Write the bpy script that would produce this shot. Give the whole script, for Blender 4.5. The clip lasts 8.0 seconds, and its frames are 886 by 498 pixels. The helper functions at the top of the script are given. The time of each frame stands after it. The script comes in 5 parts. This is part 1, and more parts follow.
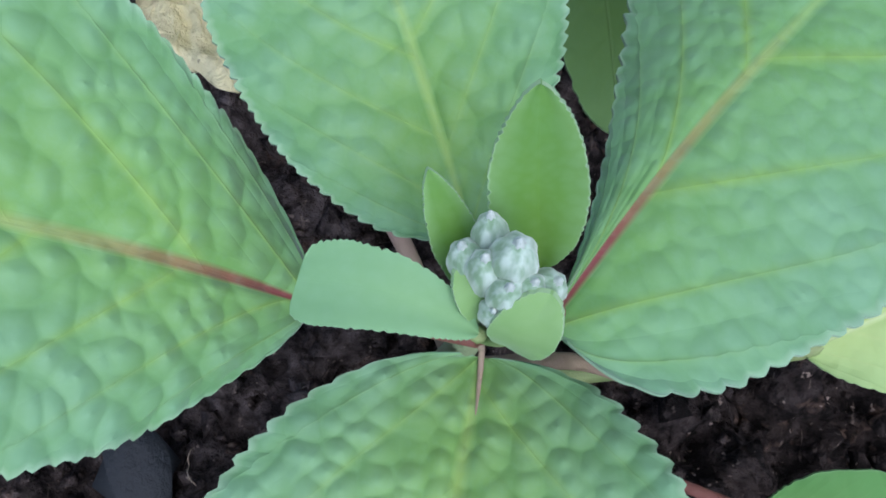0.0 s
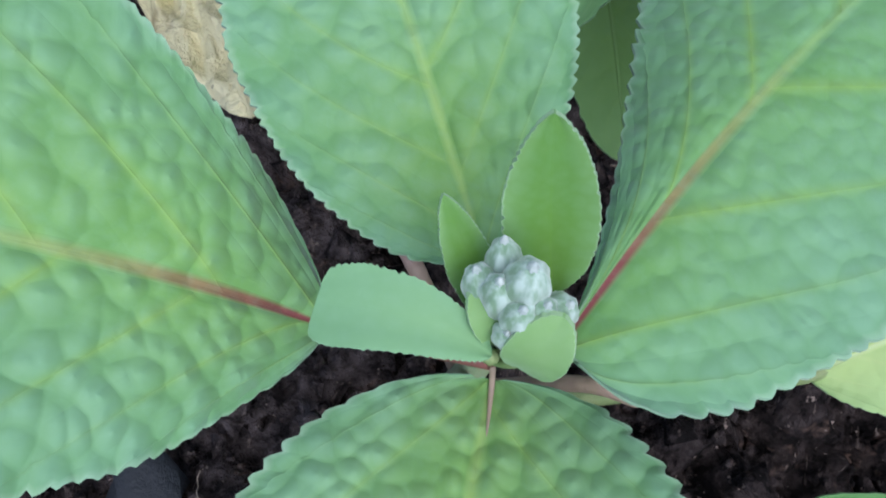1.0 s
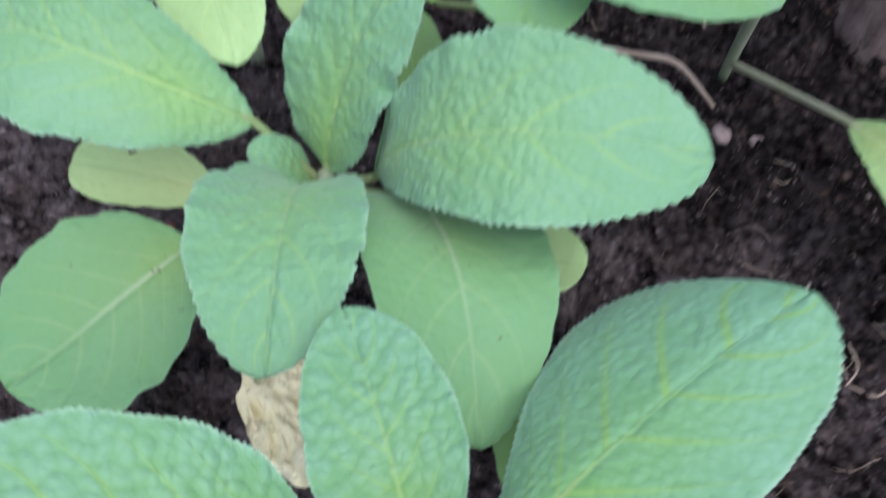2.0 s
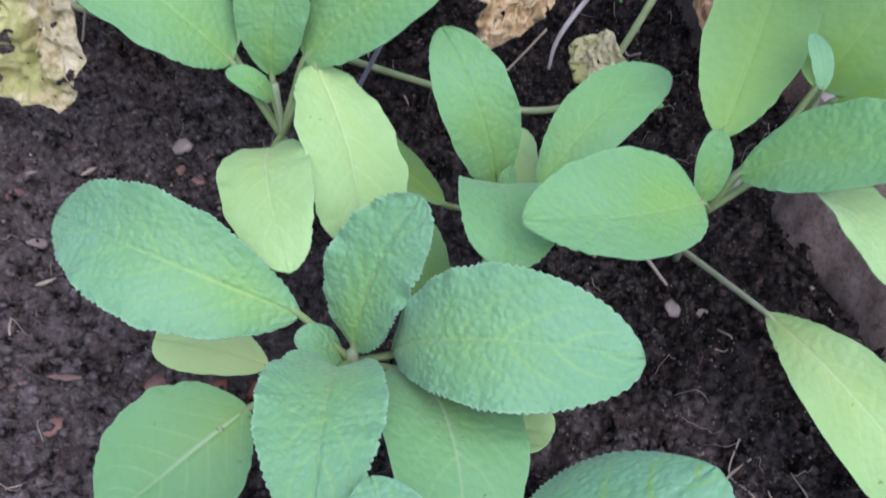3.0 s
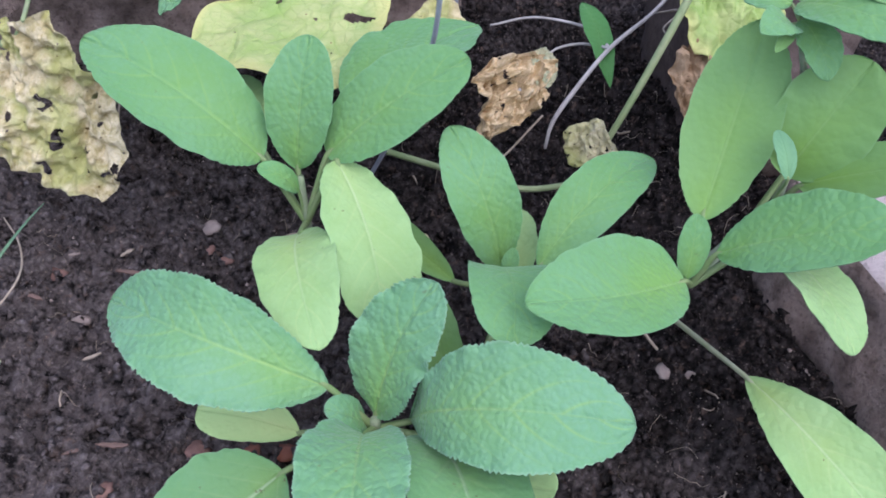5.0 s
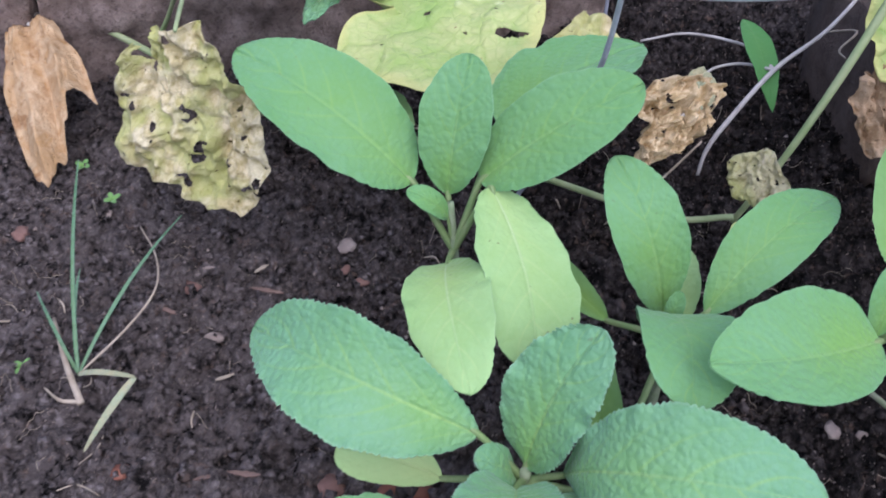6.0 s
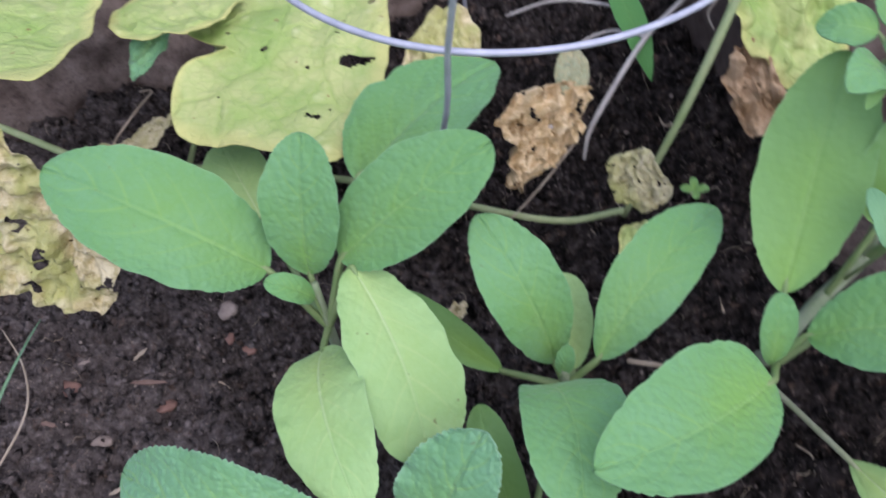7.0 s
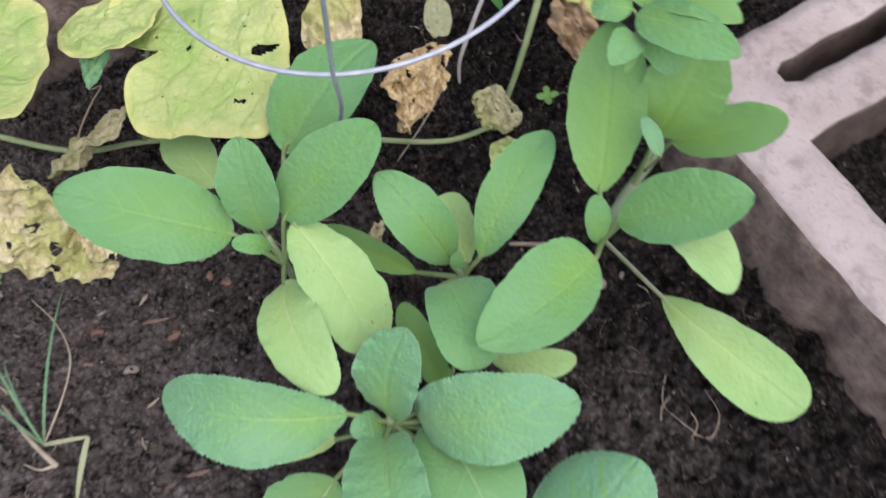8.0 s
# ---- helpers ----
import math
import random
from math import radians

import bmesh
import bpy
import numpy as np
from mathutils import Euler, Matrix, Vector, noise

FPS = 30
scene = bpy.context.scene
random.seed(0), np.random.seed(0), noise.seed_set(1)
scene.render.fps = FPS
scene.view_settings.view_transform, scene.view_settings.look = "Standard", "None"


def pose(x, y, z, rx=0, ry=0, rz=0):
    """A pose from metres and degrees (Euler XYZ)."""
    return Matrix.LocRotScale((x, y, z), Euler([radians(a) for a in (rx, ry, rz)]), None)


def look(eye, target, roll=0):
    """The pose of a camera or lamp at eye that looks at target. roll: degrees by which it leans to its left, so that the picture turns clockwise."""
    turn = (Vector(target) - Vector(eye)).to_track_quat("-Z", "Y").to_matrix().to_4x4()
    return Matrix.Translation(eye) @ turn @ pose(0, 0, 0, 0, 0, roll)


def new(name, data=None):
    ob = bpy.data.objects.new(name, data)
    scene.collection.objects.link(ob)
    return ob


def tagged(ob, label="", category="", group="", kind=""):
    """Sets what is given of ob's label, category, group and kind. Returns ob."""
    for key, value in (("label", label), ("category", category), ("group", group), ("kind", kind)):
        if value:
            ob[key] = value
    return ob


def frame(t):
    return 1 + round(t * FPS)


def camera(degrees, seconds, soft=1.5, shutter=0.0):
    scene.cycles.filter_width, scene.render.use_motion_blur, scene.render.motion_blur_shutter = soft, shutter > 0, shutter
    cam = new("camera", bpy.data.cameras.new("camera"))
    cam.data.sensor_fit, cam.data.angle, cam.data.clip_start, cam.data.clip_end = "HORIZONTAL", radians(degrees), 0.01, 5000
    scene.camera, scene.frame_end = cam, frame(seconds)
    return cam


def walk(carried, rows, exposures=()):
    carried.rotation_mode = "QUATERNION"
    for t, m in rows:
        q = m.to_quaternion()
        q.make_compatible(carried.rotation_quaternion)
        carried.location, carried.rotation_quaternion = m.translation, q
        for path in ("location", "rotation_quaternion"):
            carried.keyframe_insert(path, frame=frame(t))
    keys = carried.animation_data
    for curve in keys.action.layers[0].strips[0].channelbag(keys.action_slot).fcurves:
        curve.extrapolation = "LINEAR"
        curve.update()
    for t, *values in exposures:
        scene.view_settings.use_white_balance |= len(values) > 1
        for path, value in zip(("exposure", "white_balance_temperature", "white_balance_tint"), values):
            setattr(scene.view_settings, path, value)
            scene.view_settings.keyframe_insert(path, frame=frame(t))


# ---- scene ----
cam = camera(50.87, 8.0, soft=1.75, shutter=0.45)
PATH = [
    (0, (0.03097, 0.02931, 0.16086), (0.04004, 0.11197, -0.12739), 14.40),
    (0.5, (0.03060, 0.02886, 0.16044), (0.04221, 0.11235, -0.12748), 16.08),
    (1, (0.02993, 0.02865, 0.16270), (0.03709, 0.11834, -0.12349), 13.03),
    (1.2, (0.02889, 0.02853, 0.16793), (0.03944, 0.12102, -0.11726), 15.42),
    (1.3, (0.02904, 0.02918, 0.17614), (0.03924, 0.12082, -0.10934), 15.37),
    (1.4, (0.02876, 0.02748, 0.18817), (0.03558, 0.13087, -0.09337), 12.58),
    (1.5, (0.02825, 0.02337, 0.19943), (0.02870, 0.15048, -0.07231), 8.27),
    (1.6, (0.02846, 0.01545, 0.21402), (0.02146, 0.16388, -0.04659), 6.03),
    (1.7, (0.03120, 0.00856, 0.22835), (0.01822, 0.16900, -0.02481), 3.85),
    (1.8, (0.03442, 0.00628, 0.23852), (0.01779, 0.17089, -0.01173), 2.79),
    (2, (0.03918, 0.00000, 0.26322), (0.02372, 0.17594, 0.02071), 4.68),
    (2.2, (0.03947, -0.00231, 0.28779), (0.02532, 0.17770, 0.04821), 5.27),
    (3.3, (0.03864, -0.02953, 0.35655), (0.01656, 0.17270, 0.13606), 4.99),
    (3.5, (0.04309, -0.02925, 0.36166), (0.02230, 0.17447, 0.14242), 5.01),
    (4, (0.04155, -0.03559, 0.37994), (0.01284, 0.17385, 0.16707), 3.10),
    (5.3, (0.02694, -0.04670, 0.38926), (0.00527, 0.16142, 0.17429), 4.08),
    (5.5, (0.00973, -0.03438, 0.37532), (-0.02251, 0.16965, 0.16320), 2.82),
    (5.7, (0.00148, -0.03139, 0.37866), (-0.04983, 0.17166, 0.16387), 0.32),
    (6, (0.00127, -0.02141, 0.37822), (-0.05031, 0.18084, 0.16274), 0.81),
    (6.5, (0.01880, 0.01215, 0.37074), (-0.02262, 0.21481, 0.15345), 0.87),
    (7, (0.02320, 0.06400, 0.40750), (-0.00900, 0.24310, 0.16680), -6.15),
    (7.2, (0.02963, 0.07109, 0.42653), (0.00921, 0.22986, 0.17281), -5.79),
    (7.5, (0.03571, 0.06622, 0.46980), (0.02289, 0.20755, 0.20549), -6.65),
    (7.8, (0.04705, 0.04927, 0.52311), (0.03211, 0.18583, 0.25641), -10.19),
    (8, (0.05601, 0.03088, 0.55633), (0.03956, 0.16274, 0.28736), -13.18),
]
EXPOSURES = [(0.0, 0.67, 5830, 16), (1.2, 0.71, 5830, 16), (1.5, 0.85, 5760, 20), (2.2, 0.88, 5800, 21), (3.3, 0.82, 5600, 19), (6.5, 0.75, 5600, 19), (7.0, 0.62, 5850, 18), (7.5, 0.62, 5900, 18), (8.0, 0.72, 6350, 12)]
walk(cam, [(t, look(eye, target, roll)) for t, eye, target, roll in PATH], EXPOSURES)

# ---- light: a bright overcast sky with a broad, faint sun ----
world = bpy.data.worlds.new("sky")
scene.world = world
world.use_nodes = True
_wn = world.node_tree.nodes
_sky = _wn.new("ShaderNodeTexSky")
_sky.sky_type = "NISHITA"
_sky.sun_disc = False
_sky.sun_elevation = radians(61)
_sky.sun_rotation = radians(142)
_sky.air_density, _sky.dust_density, _sky.ozone_density = 1.0, 3.0, 1.0
_wn["Background"].inputs["Strength"].default_value = 0.11
world.node_tree.links.new(_sky.outputs[0], _wn["Background"].inputs["Color"])
sun = new("sun", bpy.data.lights.new("sun", "SUN"))
sun.data.energy = 1.6
sun.data.angle = radians(110)
sun.data.color = (1.0, 0.97, 0.92)
sun.rotation_euler = (radians(20), radians(13), 0)


# ---- materials ----
class Nodes:
    """Short-hand for a node tree."""

    def __init__(self, name):
        self.mat = bpy.data.materials.new(name)
        self.mat.use_nodes = True
        self.t = self.mat.node_tree
        self.bsdf = self.t.nodes["Principled BSDF"]

    def put(self, value, socket):
        if isinstance(value, bpy.types.NodeSocket):
            self.t.links.new(value, socket)
        elif isinstance(value, (tuple, list)) and len(value) == 3 and socket.type == "RGBA":
            socket.default_value = (*value, 1)
        else:
            socket.default_value = value

    def math(self, op, a, b=0.0, c=0.0, clamp=False):
        n = self.t.nodes.new("ShaderNodeMath")
        n.operation, n.use_clamp = op, clamp
        for v, s in zip((a, b, c), n.inputs):
            self.put(v, s)
        return n.outputs[0]

    def mix(self, fac, a, b, blend="MIX"):
        n = self.t.nodes.new("ShaderNodeMix")
        n.data_type, n.blend_type = "RGBA", blend
        self.put(fac, n.inputs[0])
        self.put(a, n.inputs[6])
        self.put(b, n.inputs[7])
        return n.outputs[2]

    def noise(self, scale, detail=4.0, rough=0.55, coords=None, dist=0.0):
        n = self.t.nodes.new("ShaderNodeTexNoise")
        n.inputs["Scale"].default_value = scale
        n.inputs["Detail"].default_value = detail
        n.inputs["Roughness"].default_value = rough
        n.inputs["Distortion"].default_value = dist
        self.t.links.new(coords or self.coords(), n.inputs["Vector"])
        return n.outputs["Fac"]

    def voronoi(self, scale, feature="F1", coords=None):
        n = self.t.nodes.new("ShaderNodeTexVoronoi")
        n.feature = feature
        n.inputs["Scale"].default_value = scale
        self.t.links.new(coords or self.coords(), n.inputs["Vector"])
        return n.outputs["Distance"]

    def coords(self):
        return self.t.nodes.new("ShaderNodeTexCoord").outputs["Object"]

    def uv(self):
        n = self.t.nodes.new("ShaderNodeSeparateXYZ")
        self.t.links.new(self.t.nodes.new("ShaderNodeTexCoord").outputs["UV"], n.inputs[0])
        return n.outputs[0], n.outputs[1]

    def random(self):
        return self.t.nodes.new("ShaderNodeObjectInfo").outputs["Random"]

    def ramp(self, fac, lo, hi):
        n = self.t.nodes.new("ShaderNodeMapRange")
        n.inputs["From Min"].default_value, n.inputs["From Max"].default_value = lo, hi
        self.put(fac, n.inputs["Value"])
        return n.outputs["Result"]

    def bump(self, height, strength, dist, normal=None):
        n = self.t.nodes.new("ShaderNodeBump")
        n.inputs["Strength"].default_value, n.inputs["Distance"].default_value = strength, dist
        self.put(height, n.inputs["Height"])
        if normal:
            self.t.links.new(normal, n.inputs["Normal"])
        return n.outputs[0]

    def done(self, color, rough=0.6, normal=None, **more):
        self.put(color, self.bsdf.inputs["Base Color"])
        self.put(rough, self.bsdf.inputs["Roughness"])
        if normal:
            self.t.links.new(normal, self.bsdf.inputs["Normal"])
        for k, v in more.items():
            self.put(v, self.bsdf.inputs[k.replace("_", " ")])
        return self.mat


def leaf_material(name, blade, young, rib, red=0.0, spots=0.0, net=1.0, vein=0.4, felt=(0.24, 0.40, 0.27), sheen=0.22, rim=0.15, valley=None, cells=300.0, ribline=0.5, mottle=0.35, depth=0.0011, halo=0.0):
    """A felted leaf: a yellower base along the rib, side veins that run out to the rim, and between them rows of downy swellings.
    u runs from base to tip, v across; the side veins follow those of the blade's relief."""
    n = Nodes(name)
    u, v = n.uv()
    off = n.math("SUBTRACT", v, 0.5)
    across = n.math("ABSOLUTE", off)
    hand = n.math("SIGN", off)
    big = n.noise(30.0, 4.0)
    lane = n.math("SUBTRACT", n.math("MULTIPLY", u, 6.5), n.math("MULTIPLY", across, n.math("ADD", n.math("MULTIPLY", across, 4.0), 2.6)))
    lane = n.math("ADD", lane, n.math("MULTIPLY", n.math("SINE", n.math("ADD", n.math("MULTIPLY", u, 7.0), n.math("MULTIPLY", hand, 1.3))), 0.15))
    saw = n.math("SUBTRACT", 0.5, n.math("ABSOLUTE", n.math("SUBTRACT", n.math("FRACT", lane), 0.5)))
    side = n.math("MULTIPLY", n.math("POWER", n.ramp(saw, 0.13, 0.0), 1.6), n.ramp(across, 0.48, 0.12))
    ribwide = (0.028, 0.013, 0.026) if red else (0.026, 0.006, 0.010)
    mid = n.ramp(n.math("ADD", across, n.math("MULTIPLY", u, ribwide[2])), ribwide[0], ribwide[1])
    # rounded swellings between the veins
    warp = n.t.nodes.new("ShaderNodeVectorMath")
    warp.operation = "MULTIPLY_ADD"
    tex = n.t.nodes.new("ShaderNodeTexNoise")
    tex.inputs["Scale"].default_value = 130.0
    n.t.links.new(n.coords(), tex.inputs["Vector"])
    n.t.links.new(tex.outputs["Color"], warp.inputs[0])
    warp.inputs[1].default_value = (0.003, 0.003, 0.003)
    n.t.links.new(n.coords(), warp.inputs[2])
    puff = n.t.nodes.new("ShaderNodeTexVoronoi")
    puff.feature = "SMOOTH_F1"
    puff.inputs["Scale"].default_value = cells
    puff.inputs["Smoothness"].default_value = 0.3
    n.t.links.new(warp.outputs[0], puff.inputs["Vector"])
    top = n.ramp(puff.outputs["Distance"], 0.62, 0.12)
    furrow = n.ramp(puff.outputs["Distance"], 0.42, 0.72)
    # yellower towards the base and along the rib
    near = n.math("MULTIPLY", n.math("MULTIPLY", n.ramp(n.math("ADD", u, n.math("MULTIPLY", big, 0.5)), 1.05, 0.40), n.ramp(across, 0.52, 0.05)), 0.95, clamp=True)
    base = n.mix(near, blade, young)
    base = n.mix(n.math("MULTIPLY", n.ramp(big, 0.38, 0.68), mottle), base, n.mix(0.75, base, felt))
    base = n.mix(n.math("MULTIPLY", n.random(), 0.30), base, n.mix(0.4, base, (0.12, 0.30, 0.08)))
    if halo:
        base = n.mix(n.math("MULTIPLY", n.ramp(n.math("ADD", across, n.math("MULTIPLY", big, 0.12)), 0.26, 0.54), halo), base, felt)
    rib_colour = n.mix(n.ramp(u, 0.25, 0.75), rib, n.mix(0.35, blade, rib))
    if red:
        rib_colour = n.mix(n.ramp(n.math("ADD", u, n.math("MULTIPLY", big, 0.25)), 0.50, 0.20), rib_colour, (0.19, 0.050, 0.050))
    # relief shading put into the colour: darker furrows, paler downy tops
    base = n.mix(n.math("MULTIPLY", furrow, min(1.0, 0.35 * net)), base, valley or n.mix(0.5, blade, young))
    base = n.mix(n.math("MULTIPLY", top, min(1.0, 0.22 * net)), base, felt)
    base = n.mix(n.math("MULTIPLY", side, vein), base, n.mix(0.4, young, rib))
    base = n.mix(n.math("MULTIPLY", mid, n.ramp(u, 0.85, 0.15) if red else ribline), base, rib_colour)
    base = n.mix(n.math("MULTIPLY", n.ramp(n.noise(900.0, 3.0, 0.65), 0.45, 0.75), 0.14), base, felt)
    base = n.mix(n.math("MULTIPLY", n.ramp(across, 0.478, 0.498), rim), base, n.mix(0.40, base, (0.55, 0.68, 0.56)))
    if spots:
        base = n.mix(n.math("MULTIPLY", n.ramp(n.noise(170.0, 3.0, 0.6), 0.70, 0.735), spots), base, (0.10, 0.06, 0.03))
    relief = n.math("ADD", n.math("MULTIPLY", puff.outputs["Distance"], -1.3 * net), n.math("MULTIPLY", n.math("POWER", saw, 0.7), 0.9 * vein))
    relief = n.math("SUBTRACT", relief, n.math("MULTIPLY", mid, 0.15 + 0.1 * vein))
    return n.done(base, 0.58, n.bump(relief, 0.75, depth), Sheen_Weight=sheen, Sheen_Roughness=0.45, Sheen_Tint=(0.80, 0.97, 0.95), Specular_IOR_Level=0.25)


SAGE = leaf_material("sage_leaf", (0.132, 0.297, 0.140), (0.188, 0.350, 0.090), (0.27, 0.42, 0.13), rim=0.4, spots=0.35, vein=0.6, net=0.60, felt=(0.215, 0.388, 0.248), ribline=0.8, cells=360.0, depth=0.0013, mottle=0.5)
SAGE_GREEN = leaf_material("green_sage_leaf", (0.126, 0.284, 0.100), (0.172, 0.325, 0.066), (0.23, 0.39, 0.12), net=0.60, vein=0.5, felt=(0.175, 0.345, 0.175), sheen=0.18, cells=340.0, depth=0.0009, mottle=0.6, ribline=0.65, spots=0.25)
SAGE_LIGHT = leaf_material("light_sage_leaf", (0.155, 0.300, 0.088), (0.180, 0.325, 0.055), (0.24, 0.39, 0.12), net=0.22, felt=(0.20, 0.35, 0.15), sheen=0.14, vein=0.15)
SAGE_RED = leaf_material("sage_leaf_red_rib", (0.138, 0.300, 0.155), (0.145, 0.305, 0.058), (0.25, 0.40, 0.11), red=1.0, vein=0.9, valley=(0.085, 0.232, 0.058), net=0.85, felt=(0.205, 0.385, 0.285), depth=0.0011, cells=380.0, rim=0.5)
SAGE_VEINED = leaf_material("veined_sage_leaf", (0.138, 0.300, 0.155), (0.112, 0.262, 0.046), (0.25, 0.40, 0.11), red=1.0, vein=1.0, valley=(0.085, 0.232, 0.058), net=0.6, felt=(0.200, 0.375, 0.265), depth=0.0009, cells=400.0, rim=0.5)
SAGE_QUILT = leaf_material("quilted_sage_leaf", (0.125, 0.282, 0.138), (0.158, 0.315, 0.062), (0.26, 0.41, 0.11), vein=0.6, valley=(0.085, 0.232, 0.058), net=0.85, felt=(0.205, 0.385, 0.285), ribline=0.65, depth=0.0012, cells=370.0, rim=0.5)
YOUNG = leaf_material("young_leaf", (0.085, 0.220, 0.035), (0.110, 0.238, 0.020), (0.135, 0.300, 0.030), halo=0.75, net=0.6, vein=0.04, felt=(0.165, 0.320, 0.120), sheen=0.1, ribline=0.2, depth=3e-05, rim=0.7, cells=900.0)
YOUNG_GREY = leaf_material("young_grey_leaf", (0.145, 0.305, 0.150), (0.155, 0.310, 0.130), (0.16, 0.31, 0.14), net=0.6, vein=0.03, felt=(0.20, 0.36, 0.22), ribline=0.1, depth=3e-05, cells=900.0)
BRACT = leaf_material("bract", (0.165, 0.315, 0.105), (0.180, 0.325, 0.110), (0.18, 0.32, 0.11), net=0.5, vein=0.05, felt=(0.24, 0.38, 0.20), ribline=0.1, depth=0.00003, rim=0.5, cells=900.0)
PALE = leaf_material("pale_leaf", (0.245, 0.400, 0.145), (0.340, 0.460, 0.145), (0.42, 0.53, 0.27), spots=0.6, sheen=0.12, net=0.45, vein=0.4, mottle=0.9, ribline=0.8, felt=(0.36, 0.52, 0.23))
# spotted lower leaves; shade from the leaves above is in their green
SHADE = leaf_material("older_shaded_leaf", (0.120, 0.275, 0.105), (0.180, 0.325, 0.088), (0.34, 0.45, 0.25), spots=0.7, net=0.5, vein=0.35, ribline=0.85, felt=(0.18, 0.34, 0.17))
LEMON = leaf_material("lemon_leaf", (0.36, 0.54, 0.22), (0.42, 0.56, 0.23), (0.46, 0.55, 0.26), spots=1.0, sheen=0.1, net=0.25, vein=0.15, felt=(0.40, 0.47, 0.18))


def vine_material(name):
    """A yellowing vine leaf: mottled green and lemon, greener along a net of veins, with pale dots and a yellow rim."""
    n = Nodes(name)
    u, _ = n.uv()
    c = n.mix(n.ramp(n.noise(26.0, 5.0, 0.6), 0.38, 0.62), (0.30, 0.41, 0.12), (0.46, 0.50, 0.20))
    veins = n.ramp(n.voronoi(42.0, "DISTANCE_TO_EDGE"), 0.10, 0.0)
    fine = n.ramp(n.voronoi(160.0, "DISTANCE_TO_EDGE"), 0.16, 0.0)
    c = n.mix(n.math("MULTIPLY", veins, 0.3), c, (0.22, 0.36, 0.06))
    c = n.mix(n.math("MULTIPLY", fine, 0.22), c, (0.24, 0.37, 0.07))
    c = n.mix(n.math("MULTIPLY", n.math("MULTIPLY", n.ramp(n.voronoi(85.0), 0.30, 0.05), n.ramp(n.noise(35.0, 3.0), 0.48, 0.60)), 0.7), c, (0.66, 0.67, 0.38))
    c = n.mix(n.math("MULTIPLY", n.ramp(n.math("ADD", u, n.math("MULTIPLY", n.noise(60.0, 3.0), 0.2)), 0.95, 1.08), 0.8), c, (0.55, 0.53, 0.20))
    c = n.mix(n.ramp(n.noise(150.0, 3.0, 0.6), 0.70, 0.74), c, (0.20, 0.12, 0.05))
    h = n.math("SUBTRACT", n.noise(180.0, 4.0, 0.6), n.math("ADD", n.math("MULTIPLY", veins, 0.5), n.math("MULTIPLY", fine, 0.2)))
    return n.done(c, 0.6, n.bump(h, 0.8, 0.0016), Specular_IOR_Level=0.25)


YELLOW = vine_material("yellowing_leaf")


def dead_material(name, pale, mid, deep, green=None, veins=0.5, relief=0.0028, crackle=150.0):
    """A withered leaf: pale raised crinkles, deeper colour in the folds, brown burnt specks and a net of dry veins; green where it is not yet dead."""
    n = Nodes(name)
    broad, fold = n.noise(30.0, 4.0, 0.6), n.noise(crackle, 5.0, 0.7, dist=0.6)
    c = n.mix(n.ramp(fold, 0.36, 0.58), mid, pale)
    c = n.mix(n.math("MULTIPLY", n.ramp(broad, 0.50, 0.64), 0.75), c, mid)
    c = n.mix(n.math("MULTIPLY", n.ramp(n.noise(62.0, 4.0, 0.65), 0.56, 0.68), 0.8), c, deep)
    if green:
        c = n.mix(n.math("MULTIPLY", n.ramp(n.noise(24.0, 3.0, 0.5), 0.50, 0.60), 0.7), c, green)
    net = n.ramp(n.voronoi(170.0, "DISTANCE_TO_EDGE"), 0.06, 0.0)
    c = n.mix(n.math("MULTIPLY", net, 0.35 * veins), c, pale)
    c = n.mix(n.ramp(n.noise(260.0, 3.0, 0.6), 0.66, 0.72), c, n.mix(0.7, deep, (0.05, 0.03, 0.015)))
    h = n.math("ADD", n.math("ADD", fold, n.math("MULTIPLY", n.noise(420.0, 3.0, 0.6), 0.35)), n.math("MULTIPLY", net, 0.15 * veins))
    return n.done(c, 0.75, n.bump(h, 0.9, relief), Specular_IOR_Level=0.2)


DRY = dead_material("dry_leaf", (0.74, 0.65, 0.43), (0.47, 0.39, 0.18), (0.22, 0.165, 0.05), (0.42, 0.45, 0.14))
CREAM = dead_material("cream_dry_leaf", (0.90, 0.84, 0.50), (0.80, 0.73, 0.40), (0.40, 0.31, 0.14))
TAN = dead_material("tan_dry_leaf", (0.76, 0.61, 0.39), (0.48, 0.34, 0.16), (0.20, 0.11, 0.035), crackle=170.0)
BROWN = dead_material("brown_dry_leaf", (0.56, 0.40, 0.24), (0.42, 0.25, 0.11), (0.25, 0.12, 0.045), crackle=90.0)
WITHERED = dead_material("dark_withered_leaf", (0.42, 0.30, 0.19), (0.28, 0.175, 0.09), (0.15, 0.08, 0.035), crackle=90.0)
OLIVE = dead_material("olive_dry_leaf", (0.56, 0.51, 0.34), (0.38, 0.35, 0.17), (0.17, 0.13, 0.05), (0.30, 0.32, 0.10))
DEEP = leaf_material("deep_green_leaf", (0.060, 0.190, 0.045), (0.080, 0.215, 0.045), (0.12, 0.25, 0.07), net=0.3, vein=0.2, felt=(0.09, 0.22, 0.07), sheen=0.08)
GRASS = leaf_material("grass_blade", (0.085, 0.19, 0.09), (0.20, 0.29, 0.14), (0.15, 0.27, 0.13))
STRAW = leaf_material("withered_grass", (0.38, 0.33, 0.19), (0.42, 0.38, 0.24), (0.45, 0.40, 0.26))


def plain(name, a, b, scale, rough, relief=0.0, rscale=200.0, **more):
    n = Nodes(name)
    c = n.mix(n.ramp(n.noise(scale, 5.0, 0.6), 0.3, 0.7), a, b)
    nor = n.bump(n.noise(rscale, 5.0, 0.65), 1.0, relief) if relief else None
    return n.done(c, rough, nor, **more)


